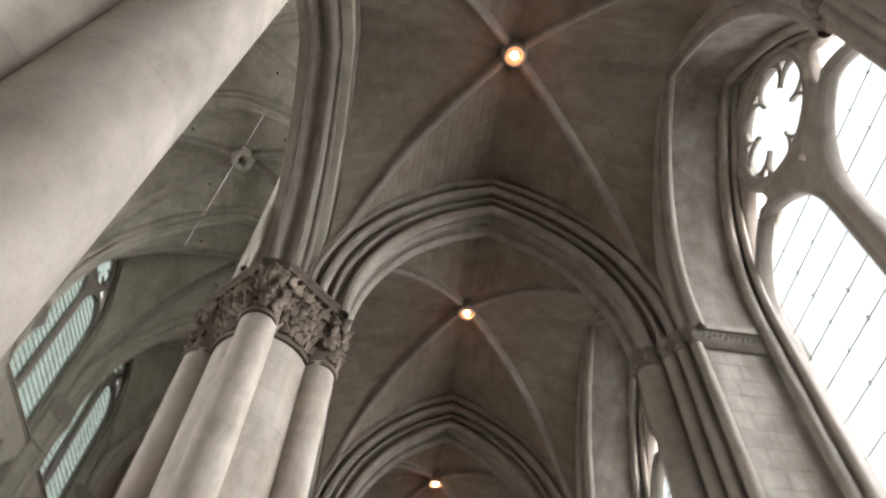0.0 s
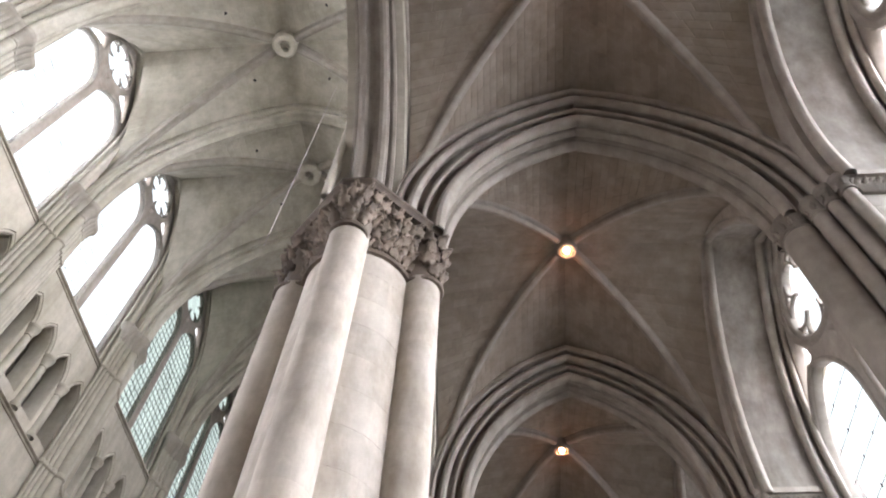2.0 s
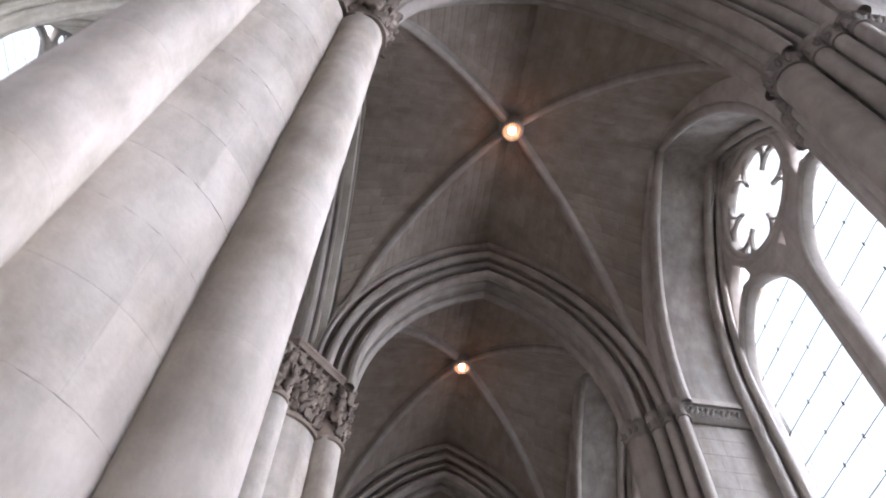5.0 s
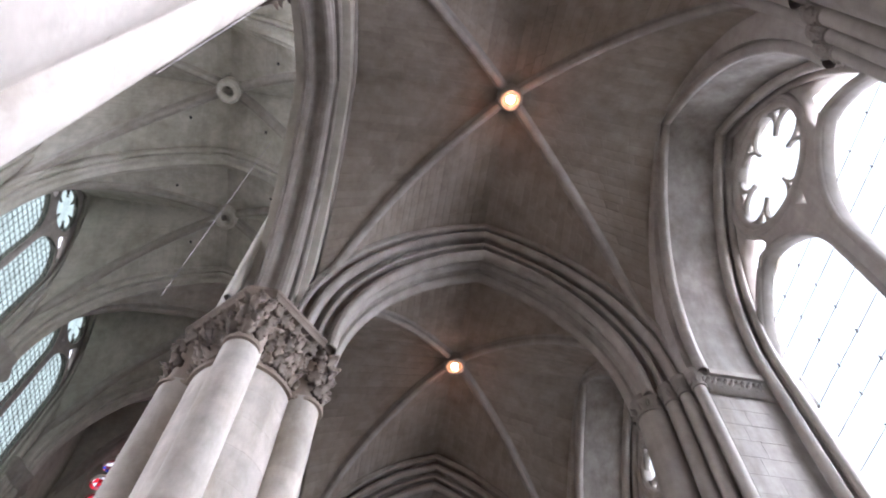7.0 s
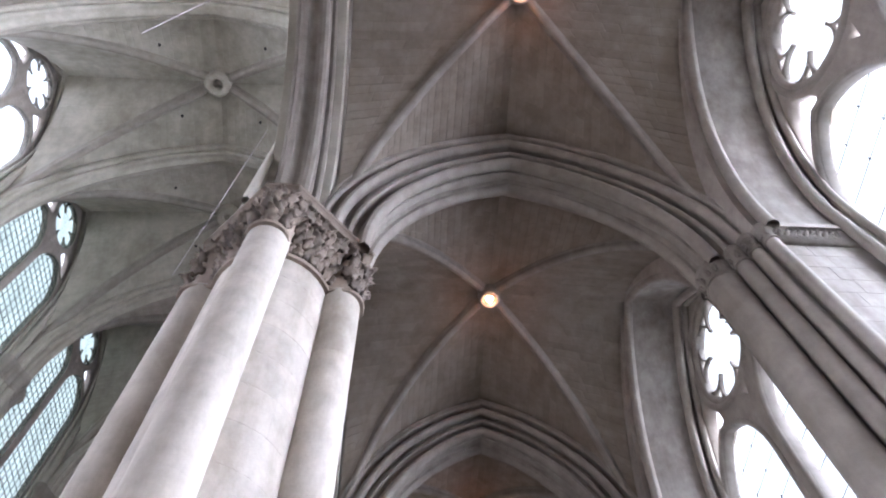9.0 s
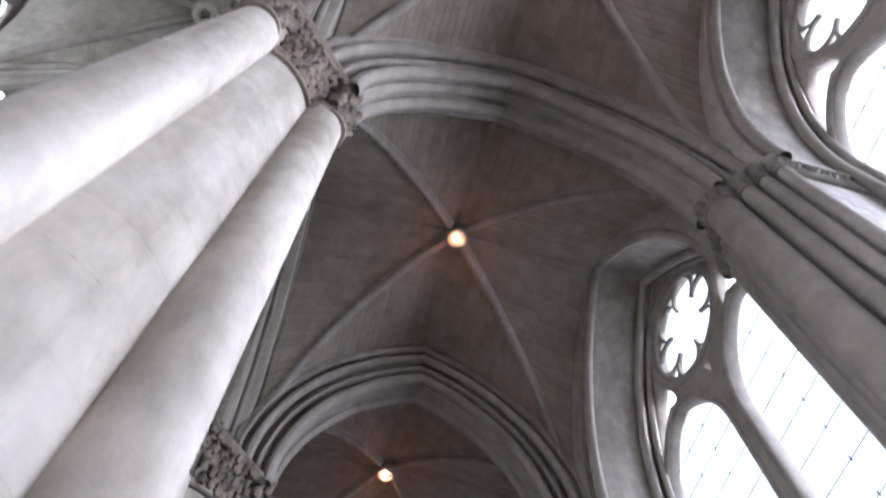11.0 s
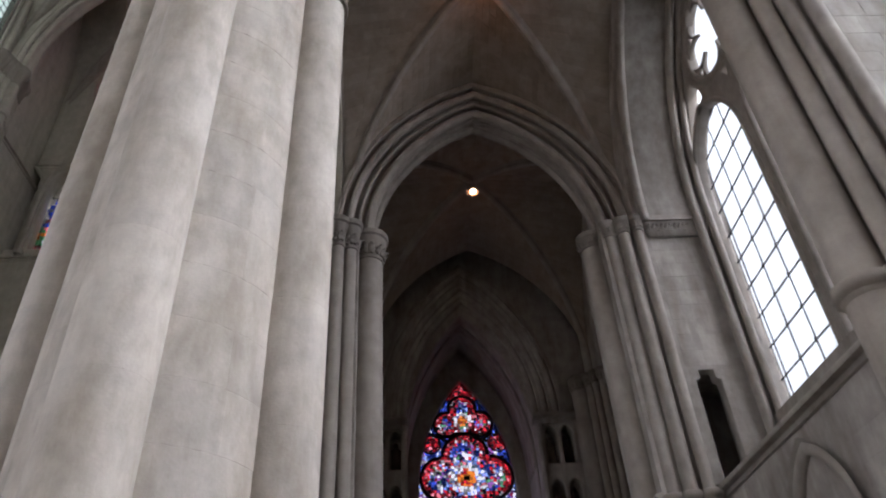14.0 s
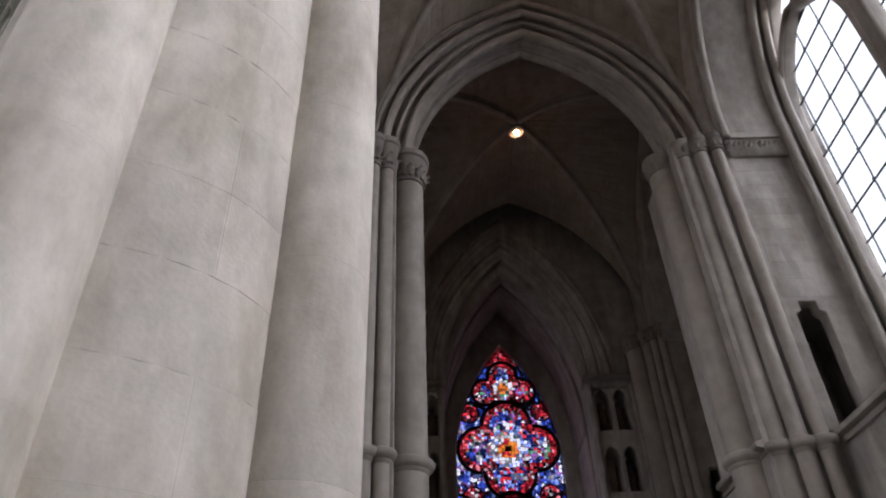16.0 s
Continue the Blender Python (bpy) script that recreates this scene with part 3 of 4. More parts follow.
def sample(curve, u):
    q = u * (len(curve) - 1)
    i = min(int(q), len(curve) - 2)
    return curve[i].lerp(curve[i + 1], q - i)


def web_patch(edge, diag, courses, block, rnd, verts, faces):
    """Stone courses laid between an edge arch and a diagonal rib; every block stands a little proud of its joints."""
    for c in range(courses):
        u0, u1 = c / courses, (c + 1) / courses
        p0, p1, q0, q1 = sample(edge, u0), sample(edge, u1), sample(diag, u0), sample(diag, u1)
        width = ((q0 - p0).length + (q1 - p1).length) / 2
        n = max(1, round(width / block))
        cuts = [0.0] + [(i + rnd.uniform(-0.25, 0.25)) / n for i in range(1, n)] + [1.0]
        for a, b in zip(cuts, cuts[1:]):
            corner = [p0.lerp(q0, a), p0.lerp(q0, b), p1.lerp(q1, b), p1.lerp(q1, a)]
            mid = sum(corner, Vector()) / 4
            nrm = (corner[2] - corner[0]).cross(corner[3] - corner[1])
            if nrm.length < 1e-7:
                continue
            nrm.normalize()
            if nrm.z > 0:
                nrm = -nrm
            size = min((corner[1] - corner[0]).length, (corner[3] - corner[0]).length, (corner[2] - corner[3]).length + 0.02)
            if size < 0.03:
                o = len(verts)
                verts += corner
                faces.append((o, o + 1, o + 2, o + 3))
                continue
            g = min(0.012, size * 0.2)
            lift = rnd.uniform(0.003, 0.011)
            o = len(verts)
            verts += corner
            for p in corner:
                d = mid - p
                verts.append(p + d * (g / max(d.length, 0.05)) * 1.3 + nrm * lift)
            faces.append((o + 4, o + 5, o + 6, o + 7))
            for i in range(4):
                j = (i + 1) % 4
                faces.append((o + i, o + j, o + 4 + j, o + 4 + i))


rib_profile = mirrored([(0.16, 0.42), (0.16, 0.2), (0.12, 0.16)] + arc_pts(0.0, 0.1, 0.12, 20, -90, 6))


def vault(name, cx, cy, ax, ay, zs, zk, z_side, z_end, material, rib_material, block=0.5, step=0.26, seed=1, label="", bold=1.0):
    """Four-part rib vault: corners at (+-ax, +-ay), key at zk, crowns of the side and end arches at z_side and z_end."""
    rnd = random.Random(seed)
    verts, faces = [], []
    rib_i = 0
    for sx in (-1, 1):
        for sy in (-1, 1):
            x0, y0 = cx + sx * ax, cy + sy * ay
            diag = rib_curve(x0, y0, zs, cx, cy, zk)
            side = rib_curve(x0, y0, zs, x0, cy, z_side)
            end = rib_curve(x0, y0, zs, cx, y0, z_end)
            length = sum((a - b).length for a, b in zip(diag, diag[1:]))
            courses = max(6, int(length / step))
            web_patch(side, diag, courses, block, rnd, verts, faces)
            web_patch(end, diag, courses, block, rnd, verts, faces)
            low = [p - Vector((0, 0, 0.25 * bold)) for p in diag]
            me = mesh_of("diagonal_rib", *rib_mesh(low, [(b * bold, a * bold) for b, a in rib_profile]), rib_material, 45)
            tagged(place("diagonal_rib", me), "moulded stone diagonal rib of the vault", "rib", name + " ribs", "structure")
    me = bpy.data.meshes.new(name)
    me.from_pydata([tuple(v) for v in verts], [], faces)
    me.materials.append(material)
    tagged(place(name, me), label, "vault", kind="structure")


for i, cy in enumerate(BAYS):
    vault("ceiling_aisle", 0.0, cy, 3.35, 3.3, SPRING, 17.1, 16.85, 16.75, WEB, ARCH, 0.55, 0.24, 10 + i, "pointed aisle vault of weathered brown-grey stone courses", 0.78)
    vault("ceiling_nave", NAVE_X, cy, 7.25, 3.4, 27.4, 37.6, 37.3, 37.2, NAVE_STONE, SHADED_NAVE_STONE, 0.9, 0.36, 50 + i, "high pale nave vault of weathered stone courses", 1.5)
vault("ceiling_nave", NAVE_X, 34.2, 7.25, 3.4, 27.4, 37.6, 37.3, 37.2, NAVE_STONE, SHADED_NAVE_STONE, 0.9, 0.36, 66, "high pale nave vault near the west rose", 1.5)
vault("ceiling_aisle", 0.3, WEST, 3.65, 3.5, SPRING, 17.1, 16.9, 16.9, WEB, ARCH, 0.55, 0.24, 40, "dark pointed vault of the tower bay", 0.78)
vault("ceiling_nave", NAVE_X, 39.9, 7.25, 2.2, 27.4, 37.6, 37.3, 37.2, NAVE_STONE, SHADED_NAVE_STONE, 0.9, 0.36, 70, "high pale nave vault by the west rose", 1.5)

# transverse and arcade arches: two orders of rolls and hollows
arch_half = ([(0.67, 1.05), (0.67, 0.99)] + arc_pts(0.615, 0.93, 0.06, 60, -190, 7) + [(0.42, 0.97), (0.37, 0.9), (0.42, 0.79)]
             + arc_pts(0.535, 0.66, 0.105, 120, -190, 9) + [(0.3, 0.74), (0.24, 0.66), (0.3, 0.53)] + arc_pts(0.385, 0.43, 0.055, 110, -180, 6)
             + [(0.19, 0.48), (0.13, 0.39), (0.19, 0.26)] + arc_pts(0.285, 0.125, 0.125, 115, -190, 9) + [(0.1, 0.2), (0.07, 0.15), (0.03, 0.14)])
arch_profile = mirrored(arch_half)
arch_mesh = mesh_of("transverse_arch", *sweep_arch([(b, a * 0.84) for b, a in arch_profile], 2.66, 4.12, 26, stilt=0.12), ARCH, 34)
for yl in PIER_LINES:
    tagged(place("transverse_arch", arch_mesh, m=pose(0, yl, SPRING)), "pointed transverse arch with deep roll mouldings", "arch", "transverse arches of the aisle", "structure")
arcade_half, rolls = [(0.66, 1.05), (0.66, 0.99)], [(0.6, 0.92, 0.05), (0.52, 0.74, 0.085), (0.42, 0.57, 0.042), (0.36, 0.42, 0.075), (0.27, 0.28, 0.04), (0.2, 0.12, 0.1)]
for (b0, a0, r_roll), (b1, a1, _) in zip(rolls, rolls[1:] + [(0.1, 0.16, 0)]):
    arcade_half += arc_pts(b0, a0, r_roll, 100, -170, 6) + [((b0 + b1) / 2 - 0.15, (a0 + a1) / 2 + 0.08)]
arcade_half[-1] = (0.04, 0.15)
arcade_mesh = mesh_of("arcade_arch", *moved(sweep_arch([(b * 0.92, a * 0.9) for b, a in mirrored(arcade_half)], 2.65, 4.1, 26, stilt=0.12), turn=90), ARCH, 34)
for cy in BAYS:
    tagged(place("arcade_arch", arcade_mesh, m=pose(ARC_X, cy, SPRING)), "pointed arcade arch with deep roll mouldings", "arch", "nave arcade arches", "structure")
nave_half = [(0.5, 0.7), (0.5, 0.4)] + arc_pts(0.4, 0.3, 0.1, 60, -120, 5) + [(0.28, 0.25)] + arc_pts(0.2, 0.1, 0.12, 80, -110, 5) + [(0.06, 0.05)]
nave_arch = mesh_of("nave_arch", *sweep_arch(mirrored(nave_half), 6.55, 9.2, 24), NAVE_STONE, 50)
for yl in PIER_LINES + [37.8]:
    tagged(place("nave_arch", nave_arch, m=pose(NAVE_X, yl, 27.4)), "wide pointed transverse arch of the nave", "arch", "transverse arches of the nave", "structure")


# ---- piers ----
CAP_TOP = 11.38


def leaf_mesh(w, h, curl, seed, material=None):
    """A carved leaf that clings to the bell and curls out at its tip; base at the origin, growing up, outwards along x."""
    rnd = random.Random(seed)
    rows, cols = 6, 5
    verts, faces = [], []
    for side in (0, 1):
        for i in range(rows + 1):
            t = i / rows
            out = 0.02 + curl * (t ** 2.2)
            z = h * (t - 0.35 * max(0, t - 0.72) ** 1 * 2.2)
            half = w * (0.35 + 0.75 * math.sin(math.pi * min(1, t * 0.85 + 0.12))) * (1 - 0.42 * (i % 2)) / 2
            for j in range(cols):
                s = j / (cols - 1) * 2 - 1
                ridge = 0.035 * (1 - abs(s)) + 0.04 * rnd.uniform(-1, 1) - (0.06 if side else 0)
                verts.append((out + ridge, s * half, z + 0.02 * (1 - abs(s))))
    n = (rows + 1) * cols
    for side in (0, 1):
        for i in range(rows):
            for j in range(cols - 1):
                o = side * n + i * cols + j
                faces.append((o, o + 1, o + cols + 1, o + cols))
    for i in range(rows):
        for j in (0, cols - 1):
            o = i * cols + j
            faces.append((o, o + cols, n + o + cols, n + o))
    for i in (0, rows):
        for j in range(cols - 1):
            o = i * cols + j
            faces.append((o, o + 1, n + o + 1, n + o))
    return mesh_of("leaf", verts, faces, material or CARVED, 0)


LEAVES = [leaf_mesh(0.26, 0.44, 0.15, 3), leaf_mesh(0.22, 0.38, 0.19, 4), leaf_mesh(0.3, 0.42, 0.12, 5)]


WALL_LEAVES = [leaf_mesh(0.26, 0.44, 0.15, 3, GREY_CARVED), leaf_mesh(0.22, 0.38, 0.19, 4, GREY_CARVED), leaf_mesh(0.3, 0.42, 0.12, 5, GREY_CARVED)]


def pier_outline(theta, core, reach, r):
    """Radius of a round core with four round shafts on its axes."""
    best = core
    for q in range(4):
        d = theta - q * math.pi / 2
        c = reach * math.cos(d)
        disc = r * r - (reach * math.sin(d)) ** 2
        if disc >= 0 and c > 0:
            best = max(best, c + math.sqrt(disc))
    return best


def octagon(reach, side):
    """Cardinal sides of half-length side at that reach, joined by long diagonals."""
    pts = []
    for q in range(4):
        c, s = [(1, 0), (0, 1), (-1, 0), (0, -1)][q]
        for t in (-side, side):
            pts.append((c * reach - s * t, s * reach + c * t))
    return pts


def ring_faces(n, levels, cap=True):
    f = []
    for l in range(levels - 1):
        for i in range(n):
            j = (i + 1) % n
            f.append((l * n + i, l * n + j, (l + 1) * n + j, (l + 1) * n + i))
    if cap:
        f += [tuple(range(n - 1, -1, -1)), tuple(range((levels - 1) * n, levels * n))]
    return f


def cap_radius(a, t, core, reach, r):
    """Radius of a capital: the pier's outline below, swelling to the eight-sided abacus above."""
    q = a % (math.pi / 2)
    k = (reach + r) / 1.24
    edge = min(1.3 * k / max(math.cos(q), math.sin(q)), 1.5 * k / (math.cos(q) + math.sin(q))) - 0.08
    low = pier_outline(a, core, reach, r)
    return low + max(0.06, edge - low) * t ** 1.7


def bell_mesh(core, reach, r, z0, z1, name="bell", material=None):
    n, verts = 96, []
    steps = [(z0 - 0.1, 0.0), (z0 - 0.09, 0.05), (z0 - 0.03, 0.06), (z0 - 0.02, 0.02), (z0, 0.0)] + [(z0 + (z1 - z0) * t, 0.0) for t in (0.25, 0.5, 0.75, 1.0)]
    for z, d in steps:
        for i in range(n):
            a = 2 * math.pi * i / n
            R = cap_radius(a, max(0.0, (z - z0) / (z1 - z0)), core, reach, r) + d - (0.07 if z > z0 else 0.0)
            verts.append((R * math.cos(a), R * math.sin(a), z))
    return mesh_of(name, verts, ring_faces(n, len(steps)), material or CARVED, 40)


def abacus_mesh(reach, side, z0, z1):
    verts, lv = [], [(z0 - 0.05, 0.93), (z0, 0.95), (z0 + 0.03, 0.97), (z0 + 0.05, 0.99), (z1 - 0.01, 1.0), (z1, 0.99)]
    for z, k in lv:
        verts += [(x * k, y * k, z) for x, y in octagon(reach, side)]
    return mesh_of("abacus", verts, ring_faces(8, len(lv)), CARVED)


def course_blocks(core, h, gap, n_arc, a0, a1):
    """A block of the round core: its curved face with eased edges."""
    verts, prof = [], [(core - 0.25, 0), (core - 0.0015, 0), (core, gap), (core, h - gap), (core - 0.0015, h), (core - 0.25, h)]
    e = 0.006 / core
    angs = [a0, a0 + e] + [a0 + e + (a1 - a0 - 2 * e) * i / n_arc for i in range(1, n_arc)] + [a1 - e, a1]
    for q, a in enumerate(angs):
        for r, z in prof:
            if q in (0, len(angs) - 1) and r > core - 0.1:
                r -= 0.0015
            verts.append((r * math.cos(a), r * math.sin(a), z))
    k = len(prof)
    f = [(i * k + j, (i + 1) * k + j, (i + 1) * k + j + 1, i * k + j + 1) for i in range(len(angs) - 1) for j in range(k - 1)]
    return mesh_of("stone_block", verts, f, PIER, 18)


def make_pier(core=0.79, reach=0.948, r=0.285, neck=10.22):
    pier = new("pier")
    # base: moulded plinth
    n, verts = 96, []
    lv = [(0.0, 0.42), (0.5, 0.42), (0.54, 0.36), (0.9, 0.34), (0.94, 0.2), (1.0, 0.24), (1.06, 0.2), (1.1, 0.1), (1.16, 0.13), (1.22, 0.08), (1.25, 0.0)]
    for z, d in lv:
        for i in range(n):
            a = 2 * math.pi * i / n
            R = pier_outline(a, core, reach, r) + d
            verts.append((R * math.cos(a), R * math.sin(a), z))
    place("plinth", mesh_of("plinth", verts, ring_faces(n, len(lv)), PIER, 40), pier)
    # core, course by course; shafts, drum by drum
    h = 0.56
    one = course_blocks(core, h, 0.0025, 8, 0, math.pi / 2)
    half_a = course_blocks(core, h, 0.0025, 5, 0, math.pi * 0.27)
    half_b = course_blocks(core, h, 0.0025, 5, math.pi * 0.27, math.pi / 2)
    z, i = 1.25, 0
    while z < neck - 0.1:
        for q in range(4):
            meshes = (one,) if (i + q) % 3 == 0 else (half_a, half_b)
            for me in meshes:
                place("stone_block", me, pier, m=pose(0, 0, z, 0, 0, q * 90))
        z += h
        i += 1
    drum_h = (neck - 1.25) / (7 if neck > 10.3 else 6)
    drum = mesh_of("drum", *lathe([(r - 0.001, 0), (r, 0.002), (r, drum_h - 0.002), (r - 0.001, drum_h)], 28), PIER, 16)
    for q in range(4):
        a = q * math.pi / 2
        for k in range(7 if neck > 10.3 else 6):
            place("drum", drum, pier, m=pose(reach * math.cos(a), reach * math.sin(a), 1.25 + k * drum_h, 0, 0, 37 * k))
    cap = place("capital", bell_mesh(core, reach, r, neck, SPRING - 0.1), pier, "leafy carved stone capital, brown and weathered")
    place("abacus", abacus_mesh(1.28 * (reach + r) / 1.24, 0.24 * (reach + r) / 1.24, SPRING - 0.1, SPRING), cap, "thin worn abacus slab")
    rnd = random.Random(8)
    for tier, (z, count, off) in enumerate(((neck + 0.06, 40, 0.0), (neck + 0.25, 40, 0.5), (neck + 0.45, 42, 0.0), (neck + 0.65, 42, 0.5), (neck + 0.86, 44, 0.0))):
        for i in range(count):
            a = 2 * math.pi * (i + off + rnd.uniform(-0.15, 0.15)) / count
            R = cap_radius(a, (z + 0.12 - neck) / (CAP_TOP - neck), core, reach, r) - 0.01
            e = 0.04
            ra, rb = pier_outline(a - e, core, reach, r), pier_outline(a + e, core, reach, r)
            tang = math.atan2(rb * math.sin(a + e) - ra * math.sin(a - e), rb * math.cos(a + e) - ra * math.cos(a - e))
            face = math.degrees(tang) - 90 + rnd.uniform(-22, 22)
            place("leaf", LEAVES[rnd.randrange(3)], cap, m=pose(R * math.cos(a), R * math.sin(a), z + rnd.uniform(-0.03, 0.03), 0, 0, face + rnd.uniform(-14, 14)) @ Matrix.Scale(rnd.uniform(0.5, 0.8), 4))
    return pier


pier = make_pier()
pier.matrix_basis = pose(ARC_X, PIER_LINES[1], 0)
tagged(pier, "pale round stone pier with four shafts and a leafy capital", "pier", "nave arcade piers")
for yl in PIER_LINES[2:-2]:
    copy_thing(pier, pose(ARC_X, yl, 0))
# the last pier before the tower is stouter
stout = make_pier(1.058, 1.148, 0.357, 10.45)
stout.matrix_basis = pose(ARC_X - 0.275, PIER_LINES[-2] + 0.05, 0)
tagged(stout, "stouter pale stone pier with four shafts beside the tower bay", "pier", "nave arcade piers")


# nave shafts rising from the piers to the high vault
def nave_shafts(name, x, s):
    base = new(name)
    for dx, dy, r in ((0.86, 0, 0.21), (0.74, 0.34, 0.125), (0.74, -0.34, 0.125), (0.67, 0.57, 0.1), (0.67, -0.57, 0.1), (0.62, 0.78, 0.085), (0.62, -0.78, 0.085), (0.58, 0.96, 0.07), (0.58, -0.96, 0.07)):
        v, f = lathe([(r, SPRING), (r, 19.2), (r + 0.06, 19.26), (r + 0.06, 19.4), (r, 19.46), (r, 24.5), (r + 0.06, 24.56), (r + 0.06, 24.7), (r, 24.76), (r, 26.4)], 16)
        place("shaft", mesh_of("shaft", *moved((v, f), s * dx, dy), NAVE_STONE, 40), base)
        cap = lathe([(r + 0.03, 26.4), (r + 0.04, 26.5), (r + 0.02, 26.55), (r + 0.1, 27.0), (r + 0.2, 27.15), (r + 0.22, 27.2), (r + 0.22, 27.4), (0, 27.4)], 12)
        place("capital", mesh_of("capital", *moved(cap, s * dx, dy), SHADED_NAVE_STONE, 30), base)
    base.matrix_basis = pose(x, 0, 0)
    return base


for x, s in ((FAR_X, 1), (ARC_X, -1)):
    first = nave_shafts("shaft_bundle", x, s)
    first.matrix_basis = pose(x, PIER_LINES[0], 0)
    tagged(first, "bundle of slender stone shafts with small leafy capitals", "shafts", "nave shaft bundles")
    for yl in PIER_LINES[1:] + [37.8]:
        copy_thing(first, pose(x, yl, 0))


# ---- wall responds ----
def respond(name, shafts, mass, frieze_sides=(-1, 1), low=11.12, swell=0.5):
    """Shafts against the aisle wall, with a moulded band at the passage and leafy capitals."""
    base = new(name)
    place("pilaster", mesh_of("pilaster", *box(*mass, 0, SPRING), WALL), base)
    rnd = random.Random(21)
    for x, y, r in shafts:
        prof = [(r + 0.1, 0), (r + 0.1, 0.5), (r + 0.05, 0.56), (r, 0.62), (r, 5.1), (r + 0.02, 5.12), (r + 0.03, 5.16), (r + 0.08, 5.19), (r + 0.105, 5.25), (r + 0.09, 5.3), (r + 0.03, 5.33), (r, 5.34), (r, low + 0.04)]
        place("shaft", mesh_of("shaft", *moved(lathe(prof, 20), x, y), ARCH, 40), base)
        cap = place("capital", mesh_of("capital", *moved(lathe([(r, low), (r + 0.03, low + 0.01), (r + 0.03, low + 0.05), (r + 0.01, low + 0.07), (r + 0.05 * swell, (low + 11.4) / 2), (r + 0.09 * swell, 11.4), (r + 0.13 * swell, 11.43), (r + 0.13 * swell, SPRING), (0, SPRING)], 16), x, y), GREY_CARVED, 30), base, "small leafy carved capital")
        count = max(6, int(r * 48))
        for i in range(count):
            a = 2 * math.pi * (i + rnd.uniform(-0.1, 0.1)) / count
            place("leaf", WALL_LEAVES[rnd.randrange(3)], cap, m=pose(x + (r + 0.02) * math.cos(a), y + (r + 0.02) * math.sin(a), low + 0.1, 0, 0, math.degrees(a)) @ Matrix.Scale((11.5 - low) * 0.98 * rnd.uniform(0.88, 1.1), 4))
    if frieze_sides:
        place("string_course", mesh_of("string_course", *string_course(mass[2] - 0.02, mass[3] + 0.02, mass[0] + 0.01, 5.28), ARCH, 50), base)
    for s in frieze_sides:
        y = s * 0.84
        frieze = place("frieze", mesh_of("frieze", *join(box(3.5, 4.55, min(y, y + s * 0.05), max(y, y + s * 0.05), 11.1, 11.42), box(3.45, 4.6, min(y, y + s * 0.12), max(y, y + s * 0.1), 11.42, SPRING)), ARCH), base, "narrow band of carved leaves")
        for i in range(10):
            place("leaf", WALL_LEAVES[i % 3], frieze, m=pose(3.56 + 0.1 * i, y + s * 0.03, 11.13, 0, 0, s * 90) @ Matrix.Scale(0.5, 4))
    return base


r0 = respond("wall_respond", [(2.88, 0, 0.27), (3.1, 0.38, 0.13), (3.1, -0.38, 0.13), (3.24, 0.61, 0.1), (3.24, -0.61, 0.1), (3.42, 0.8, 0.1), (3.42, -0.8, 0.1)], (3.3, 3.7, -0.62, 0.62))
r0.matrix_basis = pose(0, PIER_LINES[0], 0)
tagged(r0, "cluster of grey wall shafts with small carved capitals", "wall shafts", "aisle wall responds")
for yl in PIER_LINES[1:-1]:
    copy_thing(r0, pose(0, yl, 0))
r1 = respond("tower_respond", [(2.42, -0.15, 0.28), (2.72, -0.62, 0.16), (3.0, -0.78, 0.13), (3.3, -0.86, 0.11), (2.72, 0.62, 0.16)], (2.5, 3.7, -0.7, 1.2), (-1,))
r1.matrix_basis = pose(0, PIER_LINES[-1], 0)
tagged(r1, "massive dark cluster of wall shafts by the tower bay", "wall shafts")
r2 = respond("tower_pier", [(-2.75, -0.35, 0.3), (-3.12, -0.86, 0.13), (-3.38, -1.0, 0.13), (-3.64, -1.1, 0.13), (-3.95, -1.2, 0.29), (-2.9, 0.6, 0.13)], (-5.0, -2.95, -0.9, 1.6), (), 10.8, 1.0)
r2.matrix_basis = pose(0, PIER_LINES[-1], 0)
tagged(r2, "thick compound tower pier with slender shafts and leafy capitals", "pier")

# ---- tower bay and west end ----
setting("wall_tower_north", join(box(4.17, 5.42, 31.9, 42.6, 0, 5.42), box(5.0, 5.42, 31.9, 42.6, 5.42, 18.75)), WALL, "dark solid wall of the tower bay", "wall")
setting("string_course", string_course(31.9, 36.9, 4.17, 5.34), ARCH, "rounded stone string course along the passage", "moulding", 50)
copy_thing(r0, pose(0.55, 37.75, 0))
# the second plate is an added solid back that keeps this passage dark
for name, y, loops in (("wall_pier", 37.05, [[(3.97, 5.43), (5.0, 5.43), (5.0, 18.7), (3.97, 18.7)], [(x + 0.55, z - 0.18) for x, z in door_loop]]), ("pier_back", 38.6, [[(3.97, 5.43), (5.0, 5.43), (5.0, 18.7), (3.97, 18.7)]])):
    tagged(place(name, plate(name, loops, 0.25, 0.012, WALL), m=facing_y(0, y, 0)), "grey ashlar wall pier of the tower bay with a dark passage door", "wall pier", kind="structure")
setting("pier_side", box(3.97, 4.12, 37.17, 38.48, 5.43, 18.7), WALL, "plain flank of the tower bay's wall pier", "wall")
hood = plate("window_arch", [[(-2.6, 11.0)] + arch_loop(0, 2.5, 11.0, 11.7, 16.7, 20) + [(2.6, 11.0), (2.6, 18.7), (-2.6, 18.7)]], 1.02, 0.01, WALL)
tagged(place("window_arch", hood, m=facing_x(4.48, 34.3, 0)), "deep plain blind arch in the tower bay wall", "arch", kind="structure")
setting("wall_tower_south", box(-4.6, -3.42, 37.2, 42.6, 0, 18.75), WALL, "dark solid wall beside the nave west end", "wall")
